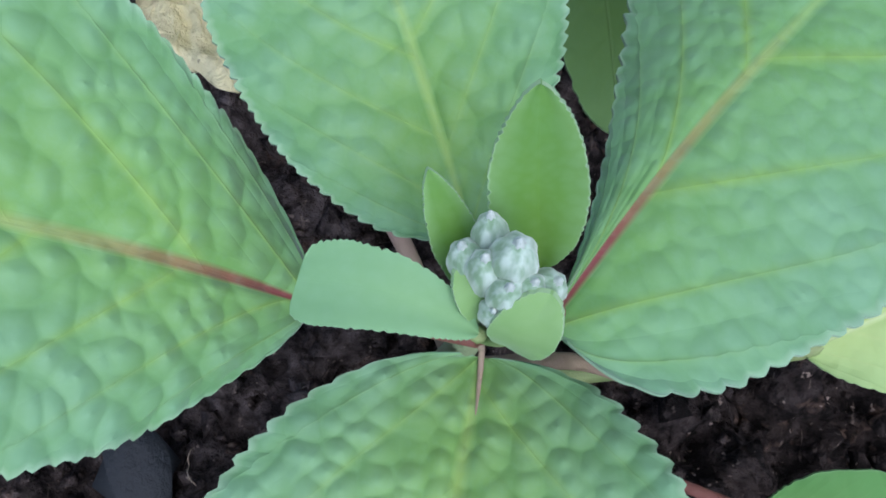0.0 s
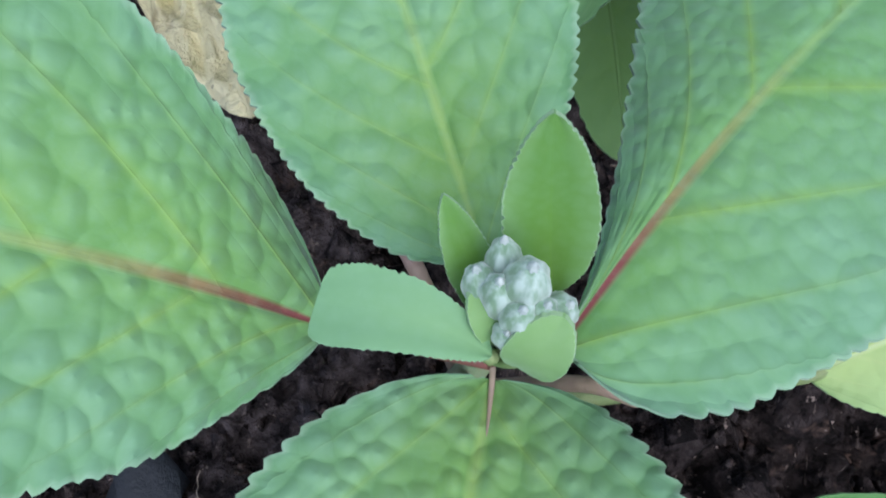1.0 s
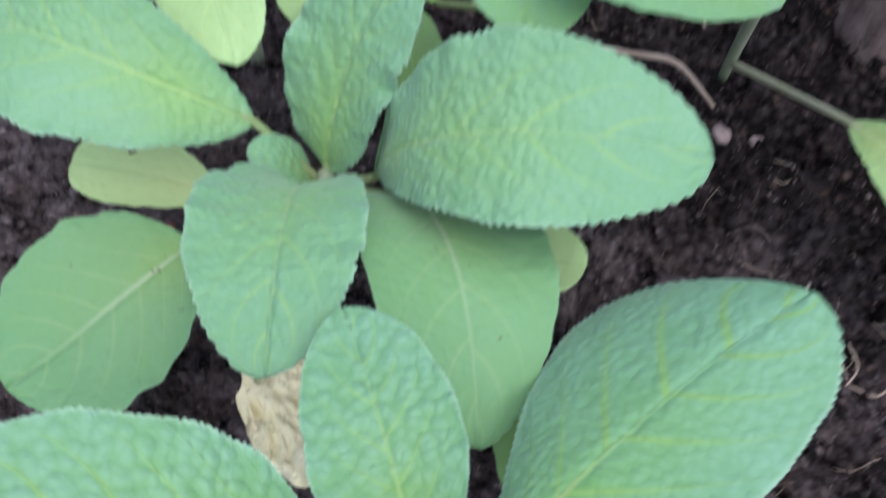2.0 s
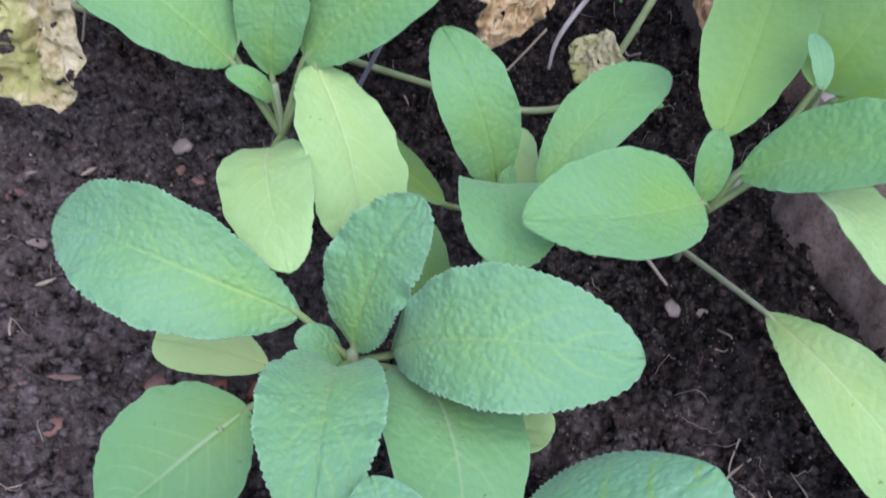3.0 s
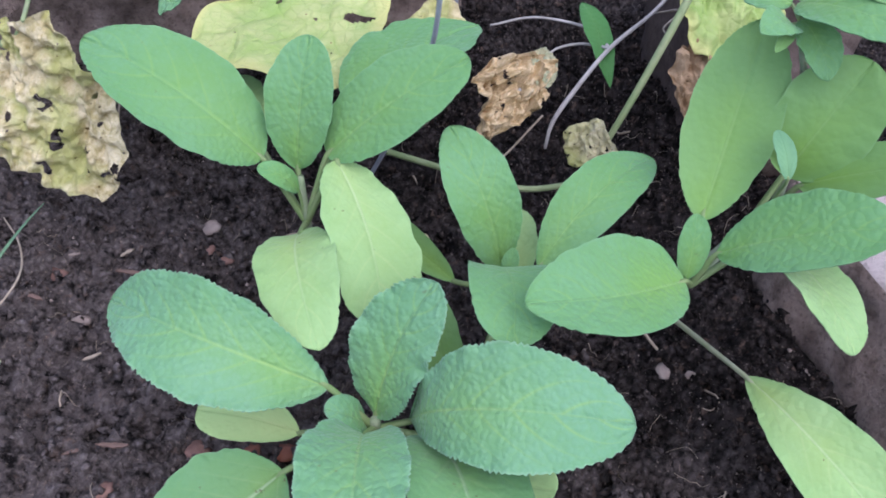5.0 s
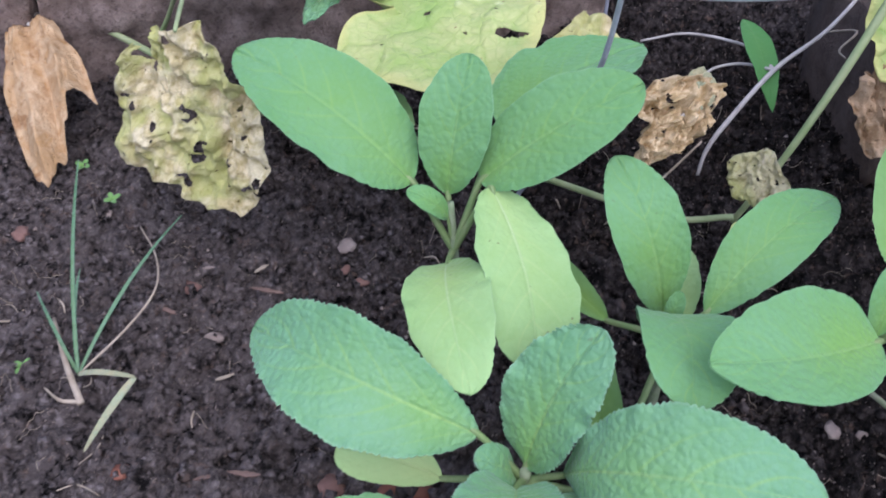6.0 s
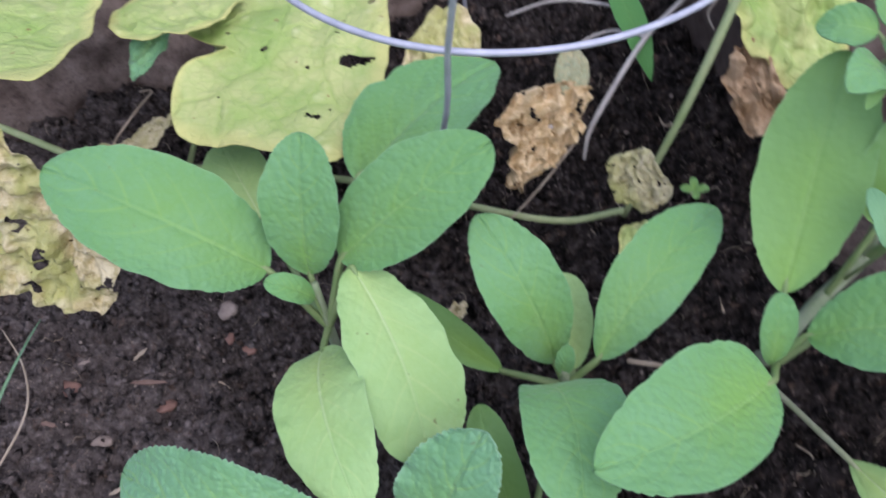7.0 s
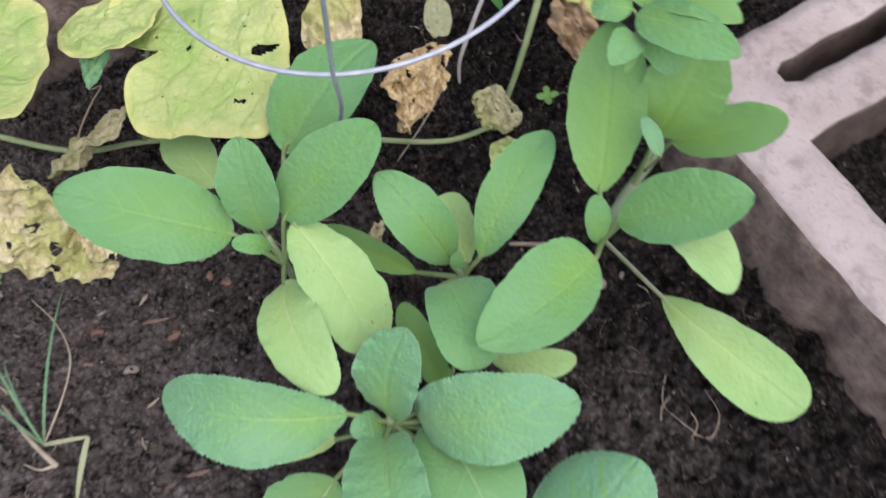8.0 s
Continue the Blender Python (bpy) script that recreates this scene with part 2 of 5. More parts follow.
PETIOLE = plain("petiole", (0.17, 0.27, 0.09), (0.24, 0.30, 0.13), 120.0, 0.6, 0.0004, 700.0)
PETIOLE_RED = plain("red_petiole", (0.15, 0.045, 0.04), (0.22, 0.09, 0.07), 90.0, 0.6, 0.0004, 700.0)
PETIOLE_PALE = plain("pale_petiole", (0.34, 0.38, 0.20), (0.44, 0.44, 0.30), 90.0, 0.65, 0.0004, 700.0)
PETIOLE_PINK = plain("pink_petiole", (0.40, 0.27, 0.25), (0.32, 0.27, 0.17), 90.0, 0.6, 0.0004, 700.0)
STEM = plain("downy_stem", (0.22, 0.29, 0.15), (0.33, 0.36, 0.25), 150.0, 0.75, 0.0005, 800.0)
def bud_material(name, green, wool):
    n = Nodes(name)
    stretch = n.t.nodes.new("ShaderNodeMapping")
    stretch.inputs["Scale"].default_value = (1.0, 1.0, 0.18)
    n.t.links.new(n.coords(), stretch.inputs["Vector"])
    streak = n.noise(1100.0, 2.0, 0.5, stretch.outputs[0])
    c = n.mix(n.ramp(streak, 0.34, 0.62), green, wool)
    return n.done(c, 0.85, n.bump(streak, 0.6, 0.0003), Sheen_Weight=0.4)


BUD = bud_material("woolly_bud", (0.15, 0.27, 0.16), (0.40, 0.52, 0.46))
BUD_TIP = plain("greyish_bud_tip", (0.34, 0.44, 0.40), (0.56, 0.63, 0.61), 900.0, 0.85, 0.0005, 1400.0)
VINE = plain("vine_stem", (0.22, 0.30, 0.12), (0.34, 0.38, 0.20), 60.0, 0.6, 0.0005, 300.0)
TWIG = plain("bare_twig", (0.34, 0.31, 0.29), (0.52, 0.49, 0.46), 70.0, 0.85, 0.0006, 400.0)
TWIG_BARK = plain("brown_bark", (0.115, 0.070, 0.055), (0.24, 0.155, 0.125), 120.0, 0.85, 0.0006, 500.0)
STRAND = plain("dead_strand", (0.27, 0.21, 0.15), (0.43, 0.36, 0.28), 80.0, 0.85)
WIRE = plain("galvanised_wire", (0.38, 0.39, 0.46), (0.52, 0.53, 0.61), 120.0, 0.50, 0.0002, 600.0, Metallic=0.35)
PEBBLE = plain("pebble", (0.20, 0.15, 0.13), (0.38, 0.31, 0.27), 90.0, 0.85, 0.001, 350.0)
PEBBLE_RED = plain("reddish_pebble", (0.16, 0.08, 0.06), (0.26, 0.15, 0.12), 90.0, 0.85, 0.001, 350.0)
SLATE = plain("dark_stone", (0.014, 0.019, 0.023), (0.026, 0.031, 0.036), 90.0, 0.7, 0.001, 350.0)
PAPER = plain("orange_scrap", (0.26, 0.09, 0.05), (0.18, 0.07, 0.045), 90.0, 0.7)


def soil_material(name, lift=1.0):
    """Loam: near-black between the clods, grey-brown on their tops, with pale fibres and grit; shade is painted over
    parts of the bed.
    """
    n = Nodes(name)
    broad = n.noise(7.0, 4.0, 0.55)
    place = n.t.nodes.new("ShaderNodeSeparateXYZ")
    n.t.links.new(n.coords(), place.inputs[0])
    # paler, drier soil left; shade painted into the right, back and near soil
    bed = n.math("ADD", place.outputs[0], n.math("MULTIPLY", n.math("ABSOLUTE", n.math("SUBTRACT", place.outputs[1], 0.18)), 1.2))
    dry_unshaded = n.ramp(n.math("ADD", bed, n.math("MULTIPLY", n.math("SUBTRACT", n.noise(9.0, 5.0, 0.6), 0.5), 0.55)), 0.28, -0.04)
    far = n.t.nodes.new("ShaderNodeVectorMath")
    far.operation = "LENGTH"
    n.t.links.new(n.coords(), far.inputs[0])
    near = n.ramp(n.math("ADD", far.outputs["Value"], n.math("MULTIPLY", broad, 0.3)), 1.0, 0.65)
    dry_unshaded = n.math("ADD", n.math("MULTIPLY", dry_unshaded, near), n.math("MULTIPLY", n.math("SUBTRACT", 1.0, near), n.ramp(n.noise(2.3, 5.0, 0.6), 0.35, 0.75)))
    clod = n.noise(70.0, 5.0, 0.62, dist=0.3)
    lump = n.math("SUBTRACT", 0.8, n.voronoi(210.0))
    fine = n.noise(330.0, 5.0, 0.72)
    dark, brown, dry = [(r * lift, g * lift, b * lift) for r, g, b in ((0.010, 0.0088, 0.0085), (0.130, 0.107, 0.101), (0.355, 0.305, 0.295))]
    brown = n.mix(dry_unshaded, (0.043 * lift, 0.035 * lift, 0.033 * lift), brown)
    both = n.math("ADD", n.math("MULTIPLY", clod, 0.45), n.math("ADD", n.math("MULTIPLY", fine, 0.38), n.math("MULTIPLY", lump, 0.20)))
    c = n.mix(n.ramp(n.math("ADD", both, n.math("MULTIPLY", dry_unshaded, 0.06)), 0.41, 0.525), dark, brown)
    c = n.mix(n.math("MULTIPLY", n.ramp(both, 0.50, 0.68), n.math("ADD", n.math("MULTIPLY", n.ramp(broad, 0.38, 0.62), 0.30), n.math("MULTIPLY", dry_unshaded, 0.7))), c, dry)
    c = n.mix(n.math("MULTIPLY", n.ramp(n.noise(150.0, 3.0, 0.6), 0.60, 0.70), 0.55), c, (0.20, 0.135, 0.105))
    c = n.mix(n.ramp(n.noise(520.0, 2.0, 0.5), 0.68, 0.74), c, (0.32, 0.26, 0.22))
    stretch = n.t.nodes.new("ShaderNodeMapping")
    stretch.inputs["Scale"].default_value = (1.0, 0.16, 1.0)
    stretch.inputs["Rotation"].default_value = (0, 0, 0.9)
    n.t.links.new(n.coords(), stretch.inputs["Vector"])
    c = n.mix(n.math("MULTIPLY", n.ramp(n.noise(420.0, 2.0, 0.5, stretch.outputs[0]), 0.66, 0.74), 0.6), c, (0.30, 0.24, 0.20))
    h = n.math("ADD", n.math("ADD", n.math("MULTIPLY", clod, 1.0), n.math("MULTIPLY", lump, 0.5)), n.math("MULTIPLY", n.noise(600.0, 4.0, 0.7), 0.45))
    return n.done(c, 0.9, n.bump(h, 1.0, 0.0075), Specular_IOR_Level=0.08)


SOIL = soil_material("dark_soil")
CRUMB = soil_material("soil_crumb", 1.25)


def concrete_material(name, a, b, dark, blotch=14.0):
    n = Nodes(name)
    grain = n.noise(420.0, 6.0, 0.7)
    c = n.mix(n.ramp(n.noise(blotch, 5.0, 0.6), 0.3, 0.7), a, b)
    c = n.mix(n.math("MULTIPLY", n.ramp(n.noise(blotch * 5, 4.0, 0.65), 0.52, 0.66), 0.55), c, n.mix(0.7, c, dark))
    c = n.mix(n.ramp(grain, 0.55, 0.75), c, n.mix(0.6, c, dark))
    pits = n.ramp(n.voronoi(240.0), 0.16, 0.04)
    c = n.mix(n.math("MULTIPLY", pits, 0.5), c, dark)
    h = n.math("SUBTRACT", n.math("ADD", grain, n.math("MULTIPLY", n.noise(110.0, 4.0), 0.8)), n.math("MULTIPLY", pits, 0.6))
    return n.done(c, 0.9, n.bump(h, 1.0, 0.003), Specular_IOR_Level=0.25)


CONCRETE = concrete_material("weathered_concrete", (0.53, 0.43, 0.405), (0.68, 0.58, 0.55), (0.20, 0.145, 0.13))
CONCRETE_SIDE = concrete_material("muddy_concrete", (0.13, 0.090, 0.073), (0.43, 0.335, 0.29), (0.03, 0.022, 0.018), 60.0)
# dirty blocks and stone; on cell walls it also carries painted shade
CONCRETE_OLD = concrete_material("soiled_shaded_concrete", (0.085, 0.062, 0.052), (0.19, 0.145, 0.125), (0.045, 0.033, 0.03), 36.0)


# ---- builders ----
def mesh_of(name, verts, faces, material, smooth=True, uvs=None):
    me = bpy.data.meshes.new(name)
    me.from_pydata([tuple(v) for v in verts], [], faces)
    me.materials.append(material)
    if smooth:
        me.polygons.foreach_set("use_smooth", [True] * len(me.polygons))
    if uvs is not None:
        layer = me.uv_layers.new(name="UVMap")
        loops = np.zeros(len(me.loops), dtype=np.int32)
        me.loops.foreach_get("vertex_index", loops)
        layer.data.foreach_set("uv", np.asarray(uvs, dtype=np.float32)[loops].ravel())
    me.update()
    return me


def part(name, me, parent=None, label=""):
    """Links a mesh as one object; its vertices are given in the thing's own space."""
    ob = new(name, me)
    if parent:
        ob.parent = parent
    if label:
        tagged(ob, label)
    return ob


def tube(points, radii, sides=8, material=None, name="tube", steps=6):
    """A round stem through the points (a smooth curve), with a radius at each."""
    pts = np.array(points, float)
    rad = np.interp(np.linspace(0, 1, (len(pts) - 1) * steps + 1), np.linspace(0, 1, len(radii)), radii)
    ext = np.vstack([2 * pts[0] - pts[1], pts, 2 * pts[-1] - pts[-2]])
    line = []
    for i in range(1, len(ext) - 2):
        for k in range(steps):
            t = k / steps
            p0, p1, p2, p3 = ext[i - 1 : i + 3]
            line.append(0.5 * (2 * p1 + (p2 - p0) * t + (2 * p0 - 5 * p1 + 4 * p2 - p3) * t * t + (3 * p1 - p0 - 3 * p2 + p3) * t**3))
    line.append(pts[-1])
    line = np.array(line)
    tan = np.gradient(line, axis=0)
    tan /= np.linalg.norm(tan, axis=1)[:, None] + 1e-12
    side = np.cross(tan[0], (0.31, 0.2, 0.93))
    verts, faces = [], []
    for i, (p, t, r) in enumerate(zip(line, tan, rad)):
        side = side - t * (side @ t)
        side /= np.linalg.norm(side) + 1e-12
        up = np.cross(t, side)
        for k in range(sides):
            a = 2 * math.pi * k / sides
            verts.append(p + r * (math.cos(a) * side + math.sin(a) * up))
    m = len(line)
    for i in range(m - 1):
        for k in range(sides):
            a, b = i * sides + k, i * sides + (k + 1) % sides
            faces.append((a, b, b + sides, a + sides))
    faces.append(tuple(range(sides - 1, -1, -1)))
    faces.append(tuple(range((m - 1) * sides, m * sides)))
    return mesh_of(name, verts, faces, material)


def leaf_frame(base, tip, roll):
    b, t = np.array(base, float), np.array(tip, float)
    length = np.linalg.norm(t - b)
    u = (t - b) / length
    n = np.array([0, -0.3, 1.0])
    n = n - u * (n @ u)
    n /= np.linalg.norm(n)
    v = np.cross(u, n)
    c, s = math.cos(radians(roll)), math.sin(radians(roll))
    return b, t, length, v * c + n * s, n * c - v * s


def blade(name, base, tip, width, material, roll=0.0, bend=0.1, a=0.58, b=0.5, cup=0.12, teeth=46, tooth=0.016, pucker=1.0,
          seed=0, grid=(72, 36), origin=(0, 0, 0), thick=0.0005, skew=0.0, lobe=0.0, fold=0.0, uneven=0.06, ruffle=0.05, heart=0.0, arc=0.0):
    """A leaf blade: a broad oval with a scalloped rim, sunken veins and quilted swellings between them, with a thin underside."""
    rnd = random.Random(seed)
    bb, tt, length, v, n = leaf_frame(base, tip, roll)
    nu, nv = grid
    off = Vector((rnd.uniform(-9, 9), rnd.uniform(-9, 9), rnd.uniform(-9, 9)))
    org = np.array(origin)
    top, uvs = [], []
    sides = [(k, (k / (k + b)) ** k * (b / (k + b)) ** b) for k in (a * (1 + lobe), a * (1 - lobe))]
    for i in range(nu + 1):
        s = 0.5 - 0.5 * math.cos(math.pi * (0.012 + 0.976 * i / nu))
        phase = s * teeth
        halves = [width * s**k * (1 - s) ** b / peak for k, peak in sides]
        for j in range(nv + 1):
            q = 2 * j / nv - 1
            rim = abs(q) ** 6
            half = halves[1] if q > 0 else halves[0]
            jag = tooth * width * rim * (1 + 0.9 * noise.noise(Vector((s * 9, 2 * q, 6)) + off)) * (2 * abs(math.sin(math.pi * phase + (0.7 if q > 0 else 0))) - 1.2 + 0.6 * noise.noise(Vector((s * 25, q, 0)) + off))
            side = 1 + skew * (1 - s) * (1 if q > 0 else -1)
            edge = 1 + uneven * rim * noise.noise(Vector((s * 7, 3 if q > 0 else -3, 2)) + off)
            x = q * side * (half * edge + jag * min(1, half / (0.4 * width)))
            lump = noise.noise(Vector((s * 2.2, q * 1.3, 0.3)) + off)
            lift = (cup + (fold if q > 0 else -fold)) * side * half * abs(q) ** 1.6
            lift += 0.06 * width * lump
            lift += ruffle * width * abs(q) ** 3 * noise.noise(Vector((s * 11, 5 if q > 0 else -5, 8)) + off)
            lane = 6.5 * s - 1.3 * abs(q) - q * q + 0.15 * math.sin(7 * s + (1.3 if q > 0 else -1.3))
            swell = abs(math.sin(math.pi * lane)) ** 0.6
            cell = abs(math.sin(math.pi * (lane * 0.5 + abs(q) * 8.0 + noise.noise(Vector((s * 7, q * 5, 4)) + off))))
            quilt = (0.7 * swell + 0.3 * swell * cell) * min(1.0, abs(q) * 9) * min(1, s * 8) * (1 - 0.35 * rim)
            lift += pucker * 0.026 * width * (quilt - 0.6)
            lift -= 0.03 * min(1.0, pucker) * width * math.exp(-((q / 0.05) ** 2))
            p = bb + (tt - bb) * s + n * (bend * length * 4 * s * (1 - s) + lift) + v * (x + arc * length * 4 * s * (1 - s))
            if heart:
                p = p - (tt - bb) * heart * (1 - s) ** 6 * (abs(x) / width) ** 1.5
            top.append(p - org)
            uvs.append((s, 0.5 + 0.5 * q))
    m = nv + 1
    count = len(top)
    verts = top + [p - n * thick for p in top]
    faces = []
    for i in range(nu):
        for j in range(nv):
            k = i * m + j
            faces.append((k, k + m, k + m + 1, k + 1))
            faces.append((count + k, count + k + 1, count + k + m + 1, count + k + m))
    ring = [j for j in range(m)] + [i * m + nv for i in range(1, nu + 1)] + [nu * m + j for j in range(nv - 1, -1, -1)] + [i * m for i in range(nu - 1, 0, -1)]
    first, size = len(verts), len(ring)
    verts += [verts[x] for x in ring] + [verts[count + x] for x in ring]
    for x in range(size):
        y = (x + 1) % size
        faces.append((first + x, first + y, first + size + y, first + size + x))
    return mesh_of(name, verts, faces, material, uvs=uvs + uvs + [uvs[x] for x in ring] * 2)


class Plant:
    """A plant: an Empty on the ground that carries its stem and leaves."""

    def __init__(self, name, at, label, category, group=""):
        self.at = np.array(at, float)
        self.ob = new(name)
        self.ob.location = at
        tagged(self.ob, label, category, group)
        self.count = 0

    def stem(self, points, radii, material=STEM, name="stem", label=""):
        return part(name, tube([np.array(p) - self.at for p in points], radii, 10, material, name), self.ob, label)

    def leaf(self, base, tip, width, material=SAGE, root=None, stalk=0.0016, stalk_material=PETIOLE, name="leaf", label="", **shape):
        """A blade from base to tip, with its stalk from root (a point on the stem)."""
        self.count += 1
        shape.setdefault("seed", self.count * 17 + int(abs(self.at[0]) * 9999) % 97)
        me = blade(name, base, tip, width, material, origin=self.at, **shape)
        ob = part(name, me, self.ob, label)
        if root is not None:
            b, r = np.array(base, float), np.array(root, float)
            _, t, length, v, n = leaf_frame(base, tip, shape.get("roll", 0.0))
            way = (t - b) / length
            into = b + way * 0.10 * length + n * (shape.get("bend", 0.1) * length * 0.36 - 0.0014 - stalk)
            mid = (r + b) / 2
            part("petiole", tube([r - self.at, mid - self.at, b - self.at - n * 0.0008, into - self.at], [stalk * 1.15, stalk, stalk * 0.9, stalk * 0.45], 8, stalk_material, "petiole"), ob)
        return ob


# ---- ground ----
def ground_height(x, y):
    p = Vector((x, y, 0))
    near = 1.0 / (1.0 + (max(abs(x), abs(y - 0.25)) / 1.5) ** 2)
    h = 0.006 * noise.fractal(p * 14, 0.8, 2.0, 4) + 0.0105 * noise.fractal(p * 62 + Vector((3, 1, 0)), 0.55, 2.2, 5)
    return h * near - 0.004


def build_ground():
    dense = np.arange(-0.46, 0.4601, 0.0026)
    far = 0.46 + np.geomspace(0.006, 400.0, 26)
    axis = np.concatenate([-far[::-1], dense, far])
    m = len(axis)
    verts = [(x, y + 0.25, ground_height(x, y + 0.25)) for y in axis for x in axis]
    faces = [(j * m + i, j * m + i + 1, (j + 1) * m + i + 1, (j + 1) * m + i) for j in range(m - 1) for i in range(m - 1)]
    return tagged(new("ground", mesh_of("ground", verts, faces, SOIL)), "dark crumbly garden soil, bare, some shade painted in", "ground", kind="structure")


build_ground()


# ---- concrete border blocks ----
def hollow_block(name, length, depth, height, material, shell=0.03, slot=True):
    """A hollow concrete block lying with its cells upwards: outer shells, cross webs, two cells and a narrow slot in the end web."""
    bm = bmesh.new()
    xs = [0.0, 0.029, 0.048, 0.084, length / 2 - 0.018, length / 2 + 0.018, length - 0.084, length - 0.048, length - 0.029, length]
    ys = [0.0, shell, shell + 0.013, depth - shell - 0.013, depth - shell, depth]
    sub = 0.0095

    def refine(vals):
        out = []
        for p, q in zip(vals, vals[1:]):
            k = max(1, round((q - p) / sub))
            out += [p + (q - p) * i / k for i in range(k)]
        return out + [vals[-1]]

    gx, gy, gz = refine(xs), refine(ys), refine([0, height])

    def solid(x, y):
        if not ys[1] < y < ys[4]:
            return True
        if xs[3] < x < xs[4] or xs[5] < x < xs[6]:
            return False
        if slot and (xs[1] < x < xs[2] or xs[7] < x < xs[8]):
            return not ys[2] < y < ys[3]
        return True

    cells = {(i, j): solid((gx[i] + gx[i + 1]) / 2, (gy[j] + gy[j + 1]) / 2) for i in range(len(gx) - 1) for j in range(len(gy) - 1)}
    vs = {}

    def vert(i, j, k):
        if (i, j, k) not in vs:
            p = Vector((gx[i], gy[j], gz[k]))
            if slot and gy[j] in (ys[2], ys[3]):
                # the slot's ends are rounded
                for lo, hi in ((xs[1], xs[2]), (xs[7], xs[8])):
                    if gx[i] in (lo, hi):
                        p.x += 0.30 * ((lo + hi) / 2 - gx[i]) * 2
            q = noise.noise_vector(p * 45 + Vector((length, 0, 0))) * 0.0022 + noise.noise_vector(p * 150) * 0.0008
            if j == 0:
                # the side towards the bed is rough and spreads towards its foot
                below = min(0.055, height - p.z)
                q.y -= below * 0.30 + min(1.0, below * 60) * (0.007 * noise.noise(p * 30) + 0.005 * noise.noise(p * 85) + 0.003 * noise.noise(p * 190))
            vs[i, j, k] = bm.verts.new(p + q)
        return vs[i, j, k]

    top = len(gz) - 1
    for (i, j), full in cells.items():
        if not full:
            continue
        bm.faces.new((vert(i, j, top), vert(i + 1, j, top), vert(i + 1, j + 1, top), vert(i, j + 1, top)))
        bm.faces.new((vert(i, j, 0), vert(i, j + 1, 0), vert(i + 1, j + 1, 0), vert(i + 1, j, 0)))
        for di, dj, a, b in ((-1, 0, (0, 1), (0, 0)), (1, 0, (1, 0), (1, 1)), (0, -1, (0, 0), (1, 0)), (0, 1, (1, 1), (0, 1))):
            if not cells.get((i + di, j + dj), False):
                for k in range(top):
                    bm.faces.new((vert(i + a[0], j + a[1], k), vert(i + b[0], j + b[1], k), vert(i + b[0], j + b[1], k + 1), vert(i + a[0], j + a[1], k + 1)))
    sharp = [e for e in bm.edges if len(e.link_faces) == 2 and e.calc_face_angle() > 1.0]
    bmesh.ops.bevel(bm, geom=sharp, offset=0.004, segments=2, affect="EDGES", profile=0.6)
    bmesh.ops.recalc_face_normals(bm, faces=bm.faces)
    for face in bm.faces:
        face.smooth = True
    me = bpy.data.meshes.new(name)
    bm.to_mesh(me)
    bm.free()
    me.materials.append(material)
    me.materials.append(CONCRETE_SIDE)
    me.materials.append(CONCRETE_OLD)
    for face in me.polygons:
        # cell walls take the darker concrete: soil, and shade of their depth in colour
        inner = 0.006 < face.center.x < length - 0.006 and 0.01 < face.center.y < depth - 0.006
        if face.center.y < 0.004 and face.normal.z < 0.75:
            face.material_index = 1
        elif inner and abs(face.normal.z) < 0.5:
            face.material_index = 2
    return me


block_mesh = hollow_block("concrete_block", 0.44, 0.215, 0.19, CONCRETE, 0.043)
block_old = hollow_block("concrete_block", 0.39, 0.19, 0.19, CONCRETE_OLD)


def border_block(me, x, y, turn, top, label):
    ob = tagged(new("concrete_block", me), label, "concrete block", "blocks edging the bed")
    ob.matrix_basis = pose(x, y, top - 0.19, 0, 0, turn)
    return ob


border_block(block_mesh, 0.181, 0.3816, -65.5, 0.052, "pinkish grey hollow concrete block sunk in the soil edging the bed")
def boulder(name, x, y, z, rx, ry, rz, turn, seed, material, label):
    """A rough lump of old concrete, half sunk in the soil."""
    bm = bmesh.new()
    bmesh.ops.create_cube(bm, size=2.0)
    bmesh.ops.bevel(bm, geom=bm.edges[:], offset=0.35, segments=2, affect="EDGES")
    bmesh.ops.subdivide_edges(bm, edges=bm.edges[:], cuts=5, use_grid_fill=True)
    off = Vector((seed, seed * 2, 0))
    for vert in bm.verts:
        p = Vector((vert.co.x * rx, vert.co.y * ry, vert.co.z * rz))
        vert.co = p * (1 + 0.10 * noise.fractal(p * 22 + off, 0.8, 2.0, 4)) + noise.noise_vector(p * 90 + off) * 0.002
    me = bpy.data.meshes.new(name)
    bm.to_mesh(me)
    bm.free()
    me.materials.append(material)
    me.polygons.foreach_set("use_smooth", [True] * len(me.polygons))
    ob = tagged(new(name, me), label, "stone")
    ob.matrix_basis = pose(x, y, z, 0, 0, turn)


boulder("broken_stone", 0.168, 0.535, 0.030, 0.046, 0.095, 0.075, 20, 4, CONCRETE_OLD, "dirty brown-grey lump of stone half sunk behind the plants")
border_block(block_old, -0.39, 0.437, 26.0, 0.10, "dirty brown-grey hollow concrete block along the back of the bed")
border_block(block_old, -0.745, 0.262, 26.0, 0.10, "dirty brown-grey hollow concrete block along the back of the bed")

# ---- plants ----
ROOT_F = (0.038, 0.046, 0.076)
sage_f = Plant("sage_plant", (0.036, 0.05, 0.0), "budding sage plant with quilted grey-green leaves and red leaf ribs", "plant", "young sage plants in the bed")
sage_f.stem([(0.036, 0.05, -0.006), (0.037, 0.048, 0.04), (0.038, 0.0465, 0.083)], [0.0030, 0.0024, 0.0012])
